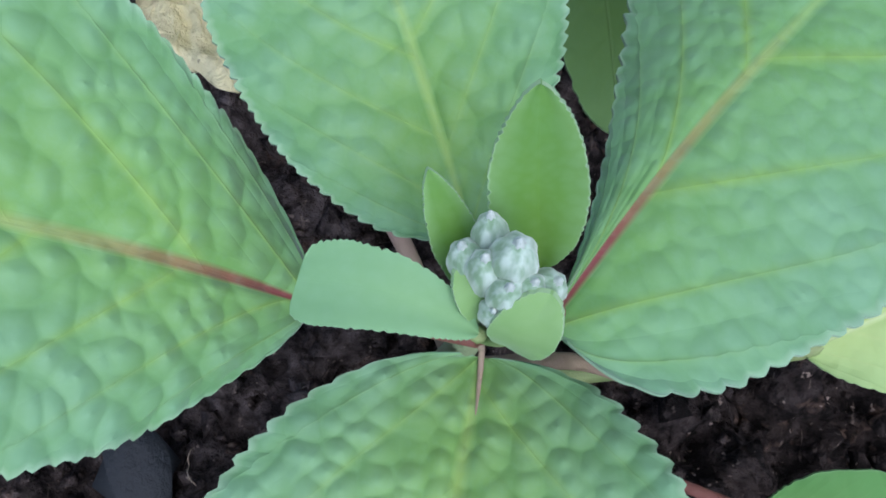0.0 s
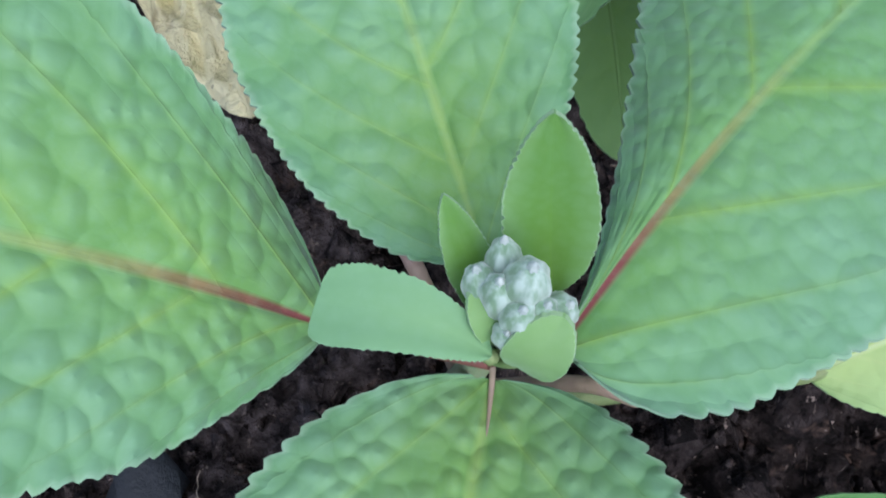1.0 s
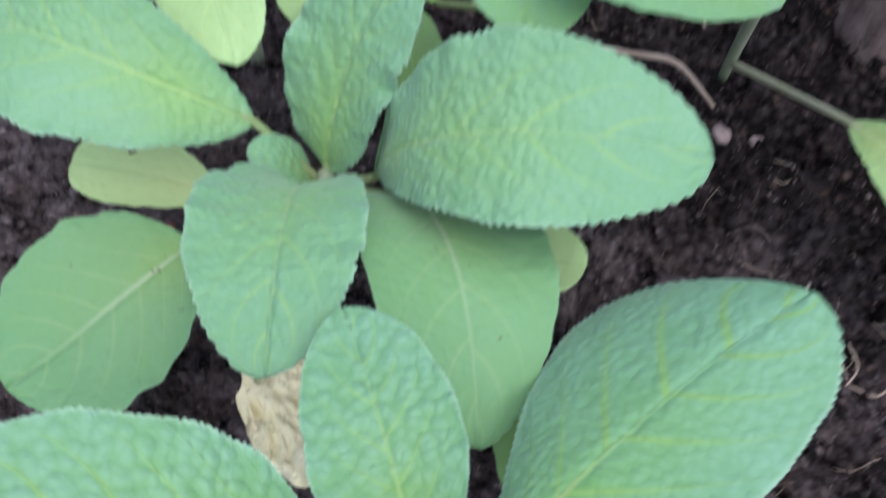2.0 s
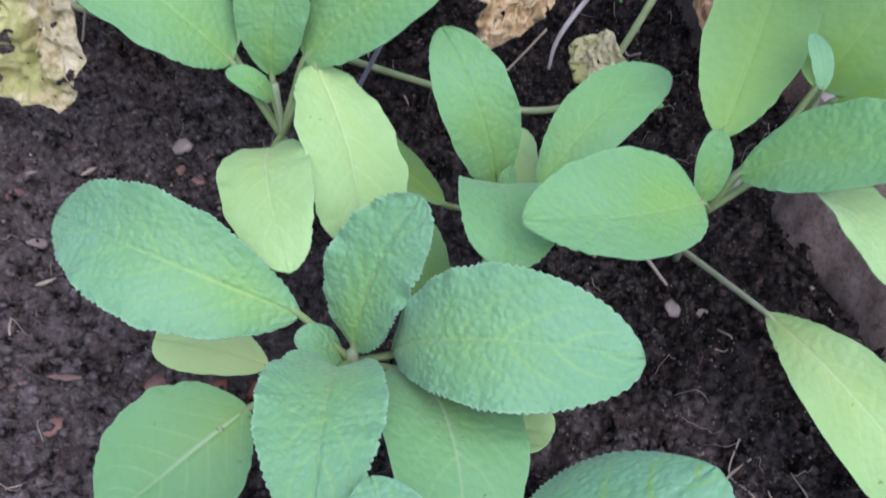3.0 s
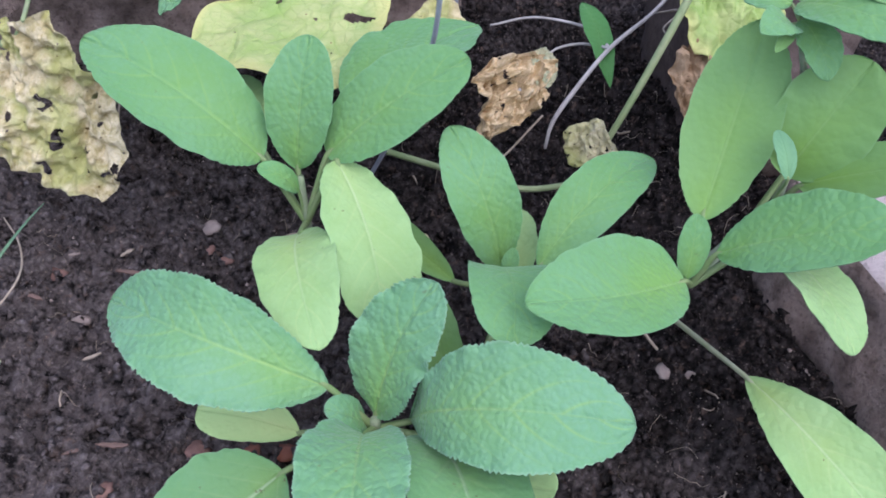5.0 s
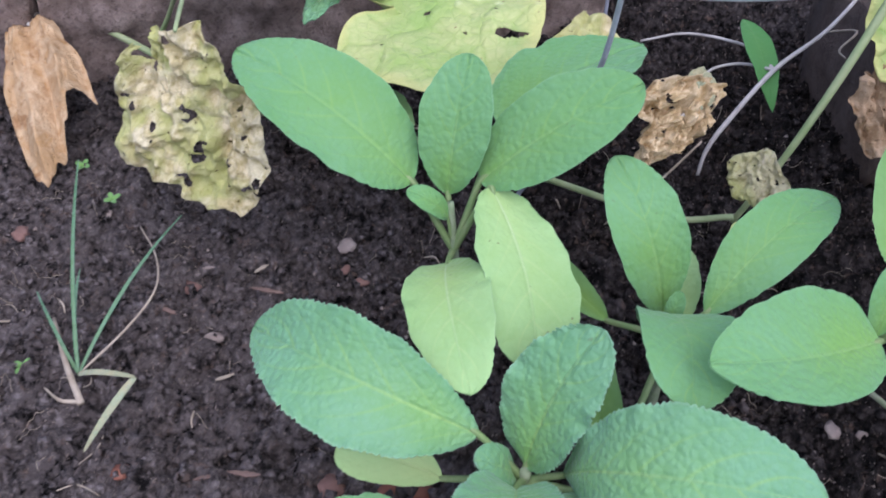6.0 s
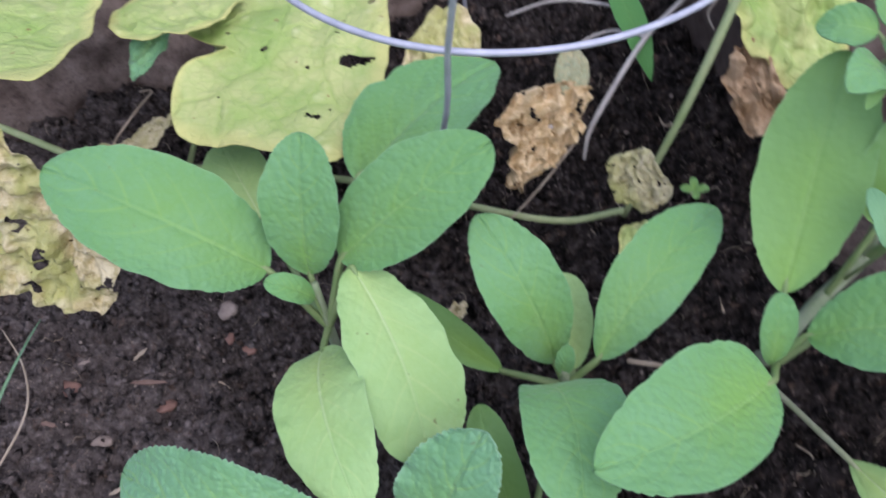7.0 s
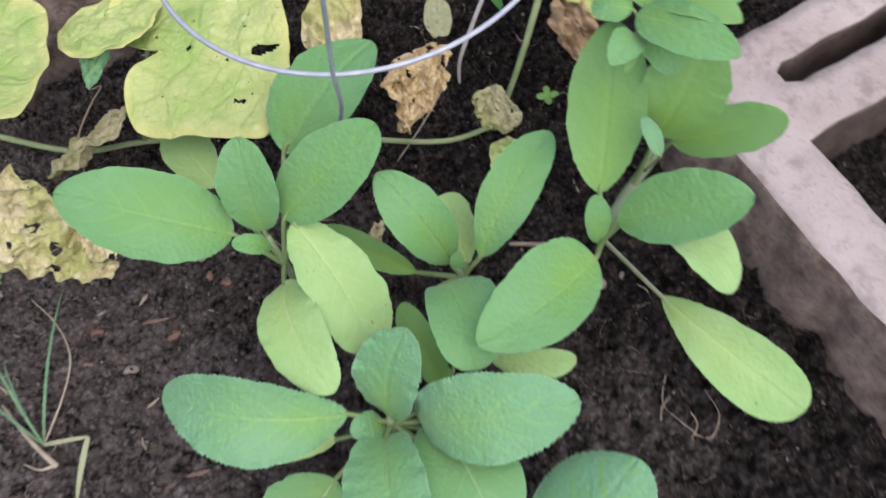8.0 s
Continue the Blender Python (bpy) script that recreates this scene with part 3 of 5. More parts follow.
sage_f.leaf((0.0219, 0.0478, 0.0701), (-0.0595, 0.0391, 0.1092), 0.0231, roll=-10.854, bend=0.137, a=0.560, b=0.562, skew=0.036, cup=0.064, lobe=0.125, fold=-0.019, heart=-0.147, arc=0.028, material=SAGE_RED, root=ROOT_F, stalk_material=PETIOLE_RED, grid=(200, 72), pucker=0.75, tooth=0.016, teeth=54, stalk=0.0012)
sage_f.leaf((0.0359, 0.0539, 0.0813), (0.0091, 0.1055, 0.0906), 0.0166, roll=-6.330, bend=-0.009, a=0.559, b=0.593, skew=-0.026, cup=0.133, lobe=-0.138, fold=0.010, heart=-0.013, arc=0.010, material=SAGE_QUILT, root=ROOT_F, stalk_material=PETIOLE_RED, grid=(200, 72), pucker=0.6, tooth=0.016, teeth=52, stalk=0.0012)
sage_f.leaf((0.0420, 0.0451, 0.0905), (0.1149, 0.1339, 0.0850), 0.0327, roll=17.683, bend=-0.057, a=0.992, b=0.450, skew=-0.311, cup=-0.308, lobe=0.639, fold=0.147, arc=-0.053, material=SAGE_VEINED, grid=(200, 72), pucker=0.4, tooth=0.016, teeth=52, stalk=0.0012)
sage_f.stem([ROOT_F, (0.0400, 0.0455, 0.0840), (0.0428, 0.0460, 0.0900)], [0.0011, 0.0010, 0.0008], PETIOLE_RED, "petiole")
sage_f.leaf((0.0393, 0.0457, 0.0670), (0.0426, -0.0494, 0.0737), 0.0286, roll=-4.664, bend=0.050, a=0.450, b=0.485, skew=-0.029, cup=0.106, lobe=0.004, fold=-0.002, heart=0.017, arc=0.027, material=SAGE_QUILT, root=ROOT_F, grid=(200, 72), pucker=0.75, tooth=0.016, teeth=52, stalk=0.0004, stalk_material=PETIOLE_PINK)
sage_f.leaf((0.0417, 0.0504, 0.0854), (0.0380, 0.0589, 0.1024), 0.0039, roll=7.641, bend=0.006, a=0.609, b=0.693, skew=0.021, cup=0.116, lobe=0.020, fold=0.018, arc=-0.010, material=YOUNG, root=ROOT_F, pucker=0.08, tooth=0.03, teeth=30, stalk=0.0008, name="young_leaf", label="bright green young leaf beside the buds")
sage_f.leaf((0.0368, 0.0479, 0.0842), (0.0311, 0.0551, 0.0927), 0.0021, roll=1.494, bend=0.033, a=0.537, b=0.739, skew=0.005, cup=0.124, lobe=0.005, fold=0.003, material=YOUNG, root=ROOT_F, pucker=0.08, tooth=0.03, teeth=30, stalk=0.0006, name="young_leaf")
sage_f.leaf((0.0370, 0.0437, 0.0880), (0.0223, 0.0454, 0.0900), 0.0034, roll=-9.664, bend=0.101, a=0.553, b=0.150, skew=0.050, cup=0.122, lobe=0.020, fold=0.001, heart=-0.025, arc=0.055, material=YOUNG_GREY, root=ROOT_F, pucker=0.08, tooth=0.03, teeth=30, stalk=0.0008, name="young_leaf")



def bud_mesh(length, width, seed, material):
    """A ribbed, woolly bud that narrows to a pleated tip."""
    verts, faces = [], []
    rings, sides = 16, 22
    for i in range(rings + 1):
        f = i / rings
        r = width * (math.sin(math.pi * (0.10 + 0.66 * f)) ** 0.8) * math.sqrt(max(0.02, 1 - max(0.0, (f - 0.72) / 0.28) ** 2))
        for k in range(sides):
            a = 2 * math.pi * k / sides
            rib = 1 + 0.07 * math.cos(6 * a + seed) * (0.3 + f) + 0.03 * noise.noise(Vector((math.cos(a) * 3, math.sin(a) * 3, f * 5 + seed)))
            verts.append((r * rib * math.cos(a), r * rib * math.sin(a), length * f))
    for i in range(rings):
        for k in range(sides):
            p, q = i * sides + k, i * sides + (k + 1) % sides
            faces.append((p, q, q + sides, p + sides))
    faces.append(tuple(range(sides - 1, -1, -1)))
    faces.append(tuple(range(rings * sides, (rings + 1) * sides)))
    return mesh_of("bud", verts, faces, material)


def add_bud(tip, width, seed):
    """A bud that leans out from the heart of the cluster to its tip."""
    tip = Vector(tip)
    foot = Vector(BUD_HEART) * 0.55 + Vector((tip.x, tip.y, BUD_HEART[2])) * 0.45
    way = tip - foot
    ob = part("bud", bud_mesh(way.length * 0.92, width, seed, BUD), sage_f.ob, "woolly grey-green flower bud" if seed == 1 else "")
    ob.matrix_basis = Matrix.Translation(foot - Vector(sage_f.at)) @ way.to_track_quat("Z", "Y").to_matrix().to_4x4()
    end = part("bud_tip", bud_mesh(way.length * 0.46, width * 0.30, seed + 3, BUD_TIP), ob)
    end.location = (0, 0, way.length * 0.52)


BUD_HEART = (0.0385, 0.0462, 0.0865)
for k, (x, y, z, width) in enumerate((
        (0.0362, 0.0520, 0.0945, 0.0013), (0.0385, 0.0494, 0.0970, 0.0017), (0.0343, 0.0496, 0.0930, 0.0014), (0.0362, 0.0484, 0.0948, 0.0014),
        (0.0384, 0.0464, 0.0945, 0.0014), (0.0376, 0.0449, 0.0920, 0.0011), (0.0424, 0.0478, 0.0932, 0.0014), (0.0404, 0.0472, 0.0942, 0.0013))):
    add_bud((x, y, z), width * 1.15, k + 1)

sage_f.leaf((0.0394, 0.0433, 0.0865), (0.0416, 0.0464, 0.0935), 0.0026, roll=-5.0, bend=0.200, a=0.50, b=0.45, skew=0.00, cup=0.12, lobe=0.00, fold=0.00, material=BRACT, root=ROOT_F, pucker=0.08, tooth=0.03, teeth=20, stalk=0.0006, name="bract", label="small pale green bract under the buds")
sage_f.leaf((0.0381, 0.0457, 0.0860), (0.0346, 0.0479, 0.0915), 0.0018, roll=5.0, bend=0.200, a=0.50, b=0.45, skew=0.00, cup=0.12, lobe=0.00, fold=0.00, material=BRACT, root=ROOT_F, pucker=0.08, tooth=0.03, teeth=20, stalk=0.0006, name="bract")
sage_f.leaf((0.0875, 0.0586, 0.0332), (0.1283, 0.0888, 0.0342), 0.0182, roll=-9.4, bend=0.080, a=0.65, b=0.38, cup=0.15, material=PALE, root=(0.037, 0.048, 0.02), pucker=0.5, label="pale yellow lower leaf")
sage_f.leaf((0.0796, 0.0349, 0.0400), (0.1004, 0.0369, 0.0420), 0.0070, roll=0.0, bend=0.050, a=0.60, b=0.50, skew=0.00, cup=0.12, lobe=0.00, fold=0.00, material=DEEP, stalk=0.0009, root=(0.037, 0.048, 0.02), stalk_material=PETIOLE_RED, pucker=0.5)
sage_f.stem([(0.037, 0.048, 0.05), (0.030, 0.056, 0.066), (0.024, 0.064, 0.064)], [0.0010, 0.0010, 0.0009], PETIOLE_PINK, "petiole")
sage_f.stem([(0.038, 0.047, 0.05), (0.050, 0.048, 0.058), (0.057, 0.047, 0.058)], [0.0009, 0.0010, 0.0008], PETIOLE_PINK, "petiole")

ROOT_A = (-0.014, 0.178, 0.040)
sage_a = Plant("sage_plant", (-0.013, 0.179, 0.0), "young sage plant with broad blue-green downy leaves in dark soil", "plant", "young sage plants in the bed")
sage_a.stem([(-0.013, 0.179, -0.006), (-0.014, 0.178, 0.02), (-0.014, 0.178, 0.047)], [0.0034, 0.003, 0.0024])
sage_a.leaf((-0.0342, 0.1787, 0.0647), (-0.1349, 0.1971, 0.0771), 0.0234, roll=4.695, bend=0.219, a=0.591, b=0.584, skew=-0.164, cup=0.199, lobe=-0.095, fold=0.157, heart=-0.091, arc=-0.050, root=ROOT_A, tooth=0.024, teeth=38, pucker=1.3, ruffle=0.14, grid=(130, 44))
sage_a.leaf((-0.0147, 0.1804, 0.0467), (0.0051, 0.2076, 0.1080), 0.0198, roll=12.354, bend=0.084, a=0.501, b=0.506, skew=-0.073, cup=0.125, lobe=-0.031, fold=-0.010, heart=-0.011, arc=-0.026, root=ROOT_A, pucker=1.7, tooth=0.034, ruffle=0.16, grid=(130, 44), teeth=32)
sage_a.leaf((0.0009, 0.1802, 0.0471), (0.0899, 0.1641, 0.0934), 0.0239, roll=-10.836, bend=0.308, a=0.913, b=0.558, skew=-0.107, cup=0.106, lobe=-0.058, fold=-0.114, heart=-0.024, root=ROOT_A, tooth=0.026, teeth=40, pucker=1.2, ruffle=0.14, grid=(130, 44))
sage_a.leaf((-0.0159, 0.1669, 0.0529), (-0.0055, 0.0908, 0.0805), 0.0213, roll=-2.809, bend=0.214, a=0.576, b=0.476, skew=0.069, cup=0.147, lobe=-0.010, fold=0.123, heart=0.283, arc=-0.014, root=ROOT_A, pucker=1.0, tooth=0.024, teeth=38, ruffle=0.12, grid=(130, 44))
sage_a.leaf((-0.0471, 0.1493, 0.0415), (-0.0881, 0.1022, 0.0261), 0.0284, roll=0.5, bend=0.003, a=0.65, b=0.61, skew=0.02, cup=0.12, lobe=0.08, fold=0.01, root=ROOT_A, material=SHADE)
sage_a.leaf((0.0093, 0.1755, 0.0452), (0.0434, 0.0940, 0.0559), 0.0256, roll=18.6, bend=0.246, a=0.57, b=0.55, skew=-0.03, cup=0.14, lobe=-0.01, fold=0.00, root=ROOT_A, material=SHADE, pucker=0.5)
sage_a.leaf((-0.0473, 0.1735, 0.0338), (-0.0928, 0.1720, 0.0414), 0.0119, roll=7.847, bend=0.045, a=0.625, b=0.378, skew=0.051, cup=0.100, lobe=0.019, fold=0.032, heart=-0.045, arc=0.038, root=ROOT_A, material=LEMON, label="pale lower leaf with brown spots")
sage_a.leaf((0.0287, 0.1691, 0.0231), (0.0662, 0.1583, 0.0458), 0.0137, roll=8.895, bend=0.085, a=0.554, b=0.386, skew=-0.001, cup=0.132, lobe=0.007, fold=0.017, root=ROOT_A, material=LEMON, label="pale lower leaf")
sage_a.leaf((0.0513, 0.1303, 0.0300), (0.0594, 0.0889, 0.0300), 0.0085, roll=0.0, bend=0.060, a=0.50, b=0.50, skew=0.00, cup=0.12, lobe=0.00, fold=0.00, root=ROOT_A, material=SAGE_LIGHT, pucker=0.4)
sage_a.leaf((-0.0178, 0.1770, 0.0423), (-0.0334, 0.1682, 0.0626), 0.0094, roll=-11.345, bend=0.141, a=0.536, b=0.475, skew=-0.017, cup=0.115, lobe=-0.005, fold=-0.037, arc=-0.011, root=ROOT_A, stalk=0.001)

ROOT_B = (-0.0695, 0.276, 0.062)
sage_b = Plant("sage_plant", (-0.066, 0.271, 0.0), "sage plant with upright green leaves and a pale drooping leaf", "plant", "young sage plants in the bed")
sage_b.stem([(-0.066, 0.271, -0.006), (-0.068, 0.274, 0.05), (-0.073, 0.283, 0.086)], [0.0030, 0.0024, 0.0015])
sage_b.leaf((-0.0619, 0.3341, 0.0938), (-0.0017, 0.3901, 0.1150), 0.0320, roll=24.453, bend=0.072, a=0.532, b=0.638, skew=-0.071, cup=0.113, lobe=-0.031, fold=0.003, material=SAGE_GREEN, root=ROOT_B)
sage_b.leaf((-0.0909, 0.2823, 0.0948), (-0.1755, 0.2945, 0.1422), 0.0246, roll=1.742, bend=0.161, a=0.506, b=0.580, skew=0.006, cup=0.157, lobe=0.032, fold=-0.050, heart=-0.036, arc=-0.017, material=SAGE_GREEN, root=ROOT_B)
sage_b.leaf((-0.0752, 0.2855, 0.0878), (-0.0724, 0.3112, 0.1482), 0.0164, roll=0.173, bend=0.103, a=0.631, b=0.519, skew=0.001, cup=0.138, lobe=0.007, fold=-0.030, material=SAGE_GREEN, root=ROOT_B, pucker=1.3)
sage_b.leaf((-0.0606, 0.2867, 0.0990), (0.0022, 0.3065, 0.1503), 0.0201, roll=-9.758, bend=0.079, a=0.529, b=0.515, skew=-0.048, cup=0.115, lobe=-0.005, fold=-0.043, material=SAGE_GREEN, root=ROOT_B)
sage_b.leaf((-0.0545, 0.2814, 0.1010), (-0.0178, 0.2133, 0.0696), 0.0213, roll=20.193, bend=0.076, a=0.550, b=0.362, skew=-0.036, cup=0.124, lobe=0.028, fold=-0.032, heart=0.020, arc=-0.032, root=ROOT_B, material=PALE, pucker=0.7, ruffle=0.13, uneven=0.12, label="pale yellow-green drooping leaf")
sage_b.leaf((-0.0682, 0.2594, 0.0707), (-0.0400, 0.1864, 0.0784), 0.0185, roll=-3.577, bend=0.198, a=0.563, b=0.499, skew=0.021, cup=0.128, lobe=0.008, fold=0.019, heart=0.014, arc=0.020, root=ROOT_B, material=PALE, pucker=0.5, ruffle=0.10, uneven=0.10, label="pale yellow-green lower leaf")
sage_b.leaf((-0.1146, 0.3399, 0.0550), (-0.1464, 0.3866, 0.0600), 0.0160, roll=0.0, bend=0.050, a=0.55, b=0.45, skew=0.00, cup=0.12, lobe=0.00, fold=0.00, root=ROOT_B, material=PALE, pucker=0.4)
sage_b.leaf((-0.0730, 0.2790, 0.0800), (-0.0920, 0.2770, 0.0940), 0.0060, roll=0.0, bend=0.150, a=0.50, b=0.45, skew=0.00, cup=0.12, lobe=0.00, fold=0.00, material=SAGE_GREEN, root=ROOT_B, stalk=0.001)

ROOT_C = (0.035, 0.258, 0.052)
sage_c = Plant("sage_plant", (0.036, 0.262, 0.0), "small sage plant with smooth green leaves beside another", "plant", "young sage plants in the bed")
sage_c.stem([(0.036, 0.262, -0.006), (0.035, 0.259, 0.03), (0.034, 0.257, 0.068)], [0.003, 0.0026, 0.0018])
sage_c.leaf((0.0301, 0.2647, 0.0593), (-0.0035, 0.2973, 0.1177), 0.0166, roll=0.277, bend=0.149, a=0.687, b=0.551, skew=0.004, cup=0.121, lobe=-0.008, fold=0.024, arc=0.015, material=SAGE_GREEN, root=ROOT_C)
sage_c.leaf((0.0472, 0.2623, 0.0684), (0.0963, 0.3266, 0.0919), 0.0161, roll=5.997, bend=0.149, a=0.655, b=0.606, skew=0.021, cup=0.098, lobe=0.033, fold=-0.098, arc=-0.012, material=SAGE_GREEN, root=ROOT_C, pucker=0.6)
sage_c.leaf((0.0218, 0.2450, 0.0728), (0.0399, 0.1810, 0.1081), 0.0195, roll=19.421, bend=0.237, a=0.638, b=0.372, skew=-0.084, cup=0.120, lobe=-0.035, fold=-0.110, arc=-0.024, material=SAGE_GREEN, root=ROOT_C, pucker=0.5)
sage_c.leaf((0.0070, 0.2690, 0.0430), (-0.0500, 0.3030, 0.0500), 0.0095, roll=10.0, bend=0.100, a=0.62, b=0.50, skew=0.00, cup=0.12, lobe=0.00, fold=0.00, root=ROOT_C, material=SAGE_LIGHT, pucker=0.4)
sage_c.leaf((0.0200, 0.1950, 0.0300), (-0.0010, 0.2420, 0.0620), 0.0105, roll=10.0, bend=0.100, a=0.60, b=0.50, skew=0.00, cup=0.12, lobe=0.00, fold=0.00, root=ROOT_C, material=SAGE_LIGHT, pucker=0.4)
sage_c.leaf((0.0455, 0.2119, 0.0360), (0.0961, 0.2061, 0.0309), 0.0100, roll=-26.0, bend=0.127, a=0.62, b=0.48, skew=0.01, cup=0.12, lobe=-0.00, fold=-0.00, root=ROOT_C, material=PALE, pucker=0.4, label="pale lower leaf with dark spots")
sage_c.leaf((0.0380, 0.2700, 0.0450), (0.0300, 0.3140, 0.0560), 0.0125, roll=0.0, bend=0.050, a=0.55, b=0.40, skew=0.00, cup=0.12, lobe=0.00, fold=0.00, root=ROOT_C, material=PALE, pucker=0.4)
sage_c.leaf((0.0330, 0.2560, 0.0660), (0.0350, 0.2620, 0.0790), 0.0040, roll=0.0, bend=0.100, a=0.50, b=0.50, skew=0.00, cup=0.12, lobe=0.00, fold=0.00, material=SAGE_GREEN, root=ROOT_C, stalk=0.001)

ROOT_D = (0.118, 0.262, 0.072)
sage_d = Plant("sage_plant", (0.120, 0.276, 0.0), "tall sage plant with a thick downy stem beside the concrete block", "plant", "young sage plants in the bed")
sage_d.stem([(0.1236, 0.3043, -0.006), (0.1203, 0.2843, 0.04), (0.117, 0.266, 0.07), (0.136, 0.289, 0.075), (0.155, 0.304, 0.09)], [0.0022, 0.0025, 0.0028, 0.0032, 0.0028])
sage_d.leaf((0.1175, 0.2784, 0.0979), (0.1312, 0.3388, 0.1692), 0.0213, roll=6.755, bend=-0.042, a=0.664, b=0.593, skew=-0.031, cup=0.119, lobe=-0.039, fold=-0.008, material=SAGE_LIGHT, root=ROOT_D, pucker=0.6)
sage_d.leaf((0.1527, 0.3022, 0.1120), (0.1773, 0.3224, 0.1650), 0.0225, roll=-8.0, bend=0.080, a=0.52, b=0.50, skew=0.00, cup=0.12, lobe=0.00, fold=0.00, material=SAGE_LIGHT, root=(0.14, 0.292, 0.078), pucker=0.5)
sage_d.leaf((0.1599, 0.2986, 0.1099), (0.2087, 0.2777, 0.1507), 0.0137, roll=-10.656, bend=0.038, a=0.609, b=0.497, skew=0.003, cup=0.117, lobe=-0.005, fold=-0.002, material=SAGE_LIGHT, root=(0.155, 0.304, 0.09), pucker=0.5)
sage_d.leaf((0.1242, 0.2615, 0.0947), (0.1861, 0.2428, 0.1407), 0.0191, roll=-2.199, bend=0.087, a=0.688, b=0.572, skew=-0.049, cup=0.124, lobe=-0.036, fold=-0.017, material=SAGE_GREEN, root=ROOT_D, pucker=0.7)
sage_d.leaf((0.1418, 0.2721, 0.0938), (0.1758, 0.2103, 0.0991), 0.0175, roll=23.7, bend=0.157, a=0.58, b=0.52, skew=0.00, cup=0.13, lobe=0.00, fold=0.01, root=ROOT_D, material=PALE, pucker=0.5)
sage_d.leaf((0.1489, 0.2338, 0.0465), (0.2177, 0.1624, 0.0277), 0.0197, roll=-14.0, bend=0.171, a=0.76, b=0.43, skew=-0.00, cup=0.13, lobe=-0.01, fold=0.00, root=(0.1230, 0.2966, 0.0100), material=PALE, pucker=0.6, label="long-stalked pale green lower leaf", stalk=0.0014, stalk_material=PETIOLE_PALE)
sage_d.leaf((0.1096, 0.2404, 0.0965), (0.0419, 0.1881, 0.1246), 0.0226, roll=-3.769, bend=0.038, a=0.526, b=0.647, skew=0.193, cup=0.153, lobe=0.086, fold=0.097, arc=-0.040, material=SAGE_GREEN, root=ROOT_D, pucker=0.5)
sage_d.leaf((0.1140, 0.2569, 0.0799), (0.1135, 0.2725, 0.1071), 0.0077, roll=-13.9, bend=0.057, a=0.59, b=0.51, skew=0.00, cup=0.12, lobe=-0.00, fold=-0.00, material=SAGE_GREEN, root=ROOT_D, stalk=0.001)
# the shoot at the top of the tall plant
sage_d.stem([(0.155, 0.304, 0.09), (0.158, 0.322, 0.13), (0.143, 0.327, 0.176)], [0.0026, 0.0020, 0.0014])
TOP = (0.143, 0.327, 0.176)
for base, tip, width, mat, bend, roll in (
        ((0.1380, 0.3220, 0.1780), (0.1213, 0.3000, 0.1850), 0.0085, SAGE_GREEN, 0.14, 5), ((0.1380, 0.3210, 0.1770), (0.1295, 0.3005, 0.1765), 0.0034, SAGE_LIGHT, 0.12, 15),
        ((0.1425, 0.3251, 0.1790), (0.1567, 0.3057, 0.1630), 0.0100, SAGE_GREEN, 0.14, 0), ((0.1397, 0.3294, 0.1840), (0.1792, 0.2885, 0.1950), 0.0125, SAGE_GREEN, 0.12, -12),
        ((0.1520, 0.3337, 0.1860), (0.1830, 0.3050, 0.1990), 0.0110, SAGE_LIGHT, 0.16, 8), ((0.1390, 0.3363, 0.1800), (0.1194, 0.3441, 0.1760), 0.0090, SAGE_GREEN, 0.10, 0), ((0.1499, 0.3365, 0.1840), (0.1933, 0.3283, 0.1950), 0.0150, SAGE_GREEN, 0.12, 0), ((0.146, 0.334, 0.180), (0.160, 0.372, 0.185), 0.015, SAGE_GREEN, 0.1, 0)):
    sage_d.leaf(base, tip, width, mat, root=TOP, stalk=0.0009, pucker=0.4, bend=bend, roll=roll, a=0.5, b=0.62, name="young_leaf", ruffle=0.08)
sage_d.leaf((0.1480, 0.2800, 0.1270), (0.1410, 0.2975, 0.1400), 0.0046, YOUNG_GREY, root=(0.147, 0.297, 0.083), stalk=0.0008, bend=0.15, pucker=0.6, name="young_leaf", label="small curled grey-green side leaf")


# ---- dead and yellow leaves of the vine ----
def smooth_noise(p, off, octaves=3):
    return noise.fractal(Vector(p) + off, 0.8, 2.1, octaves)


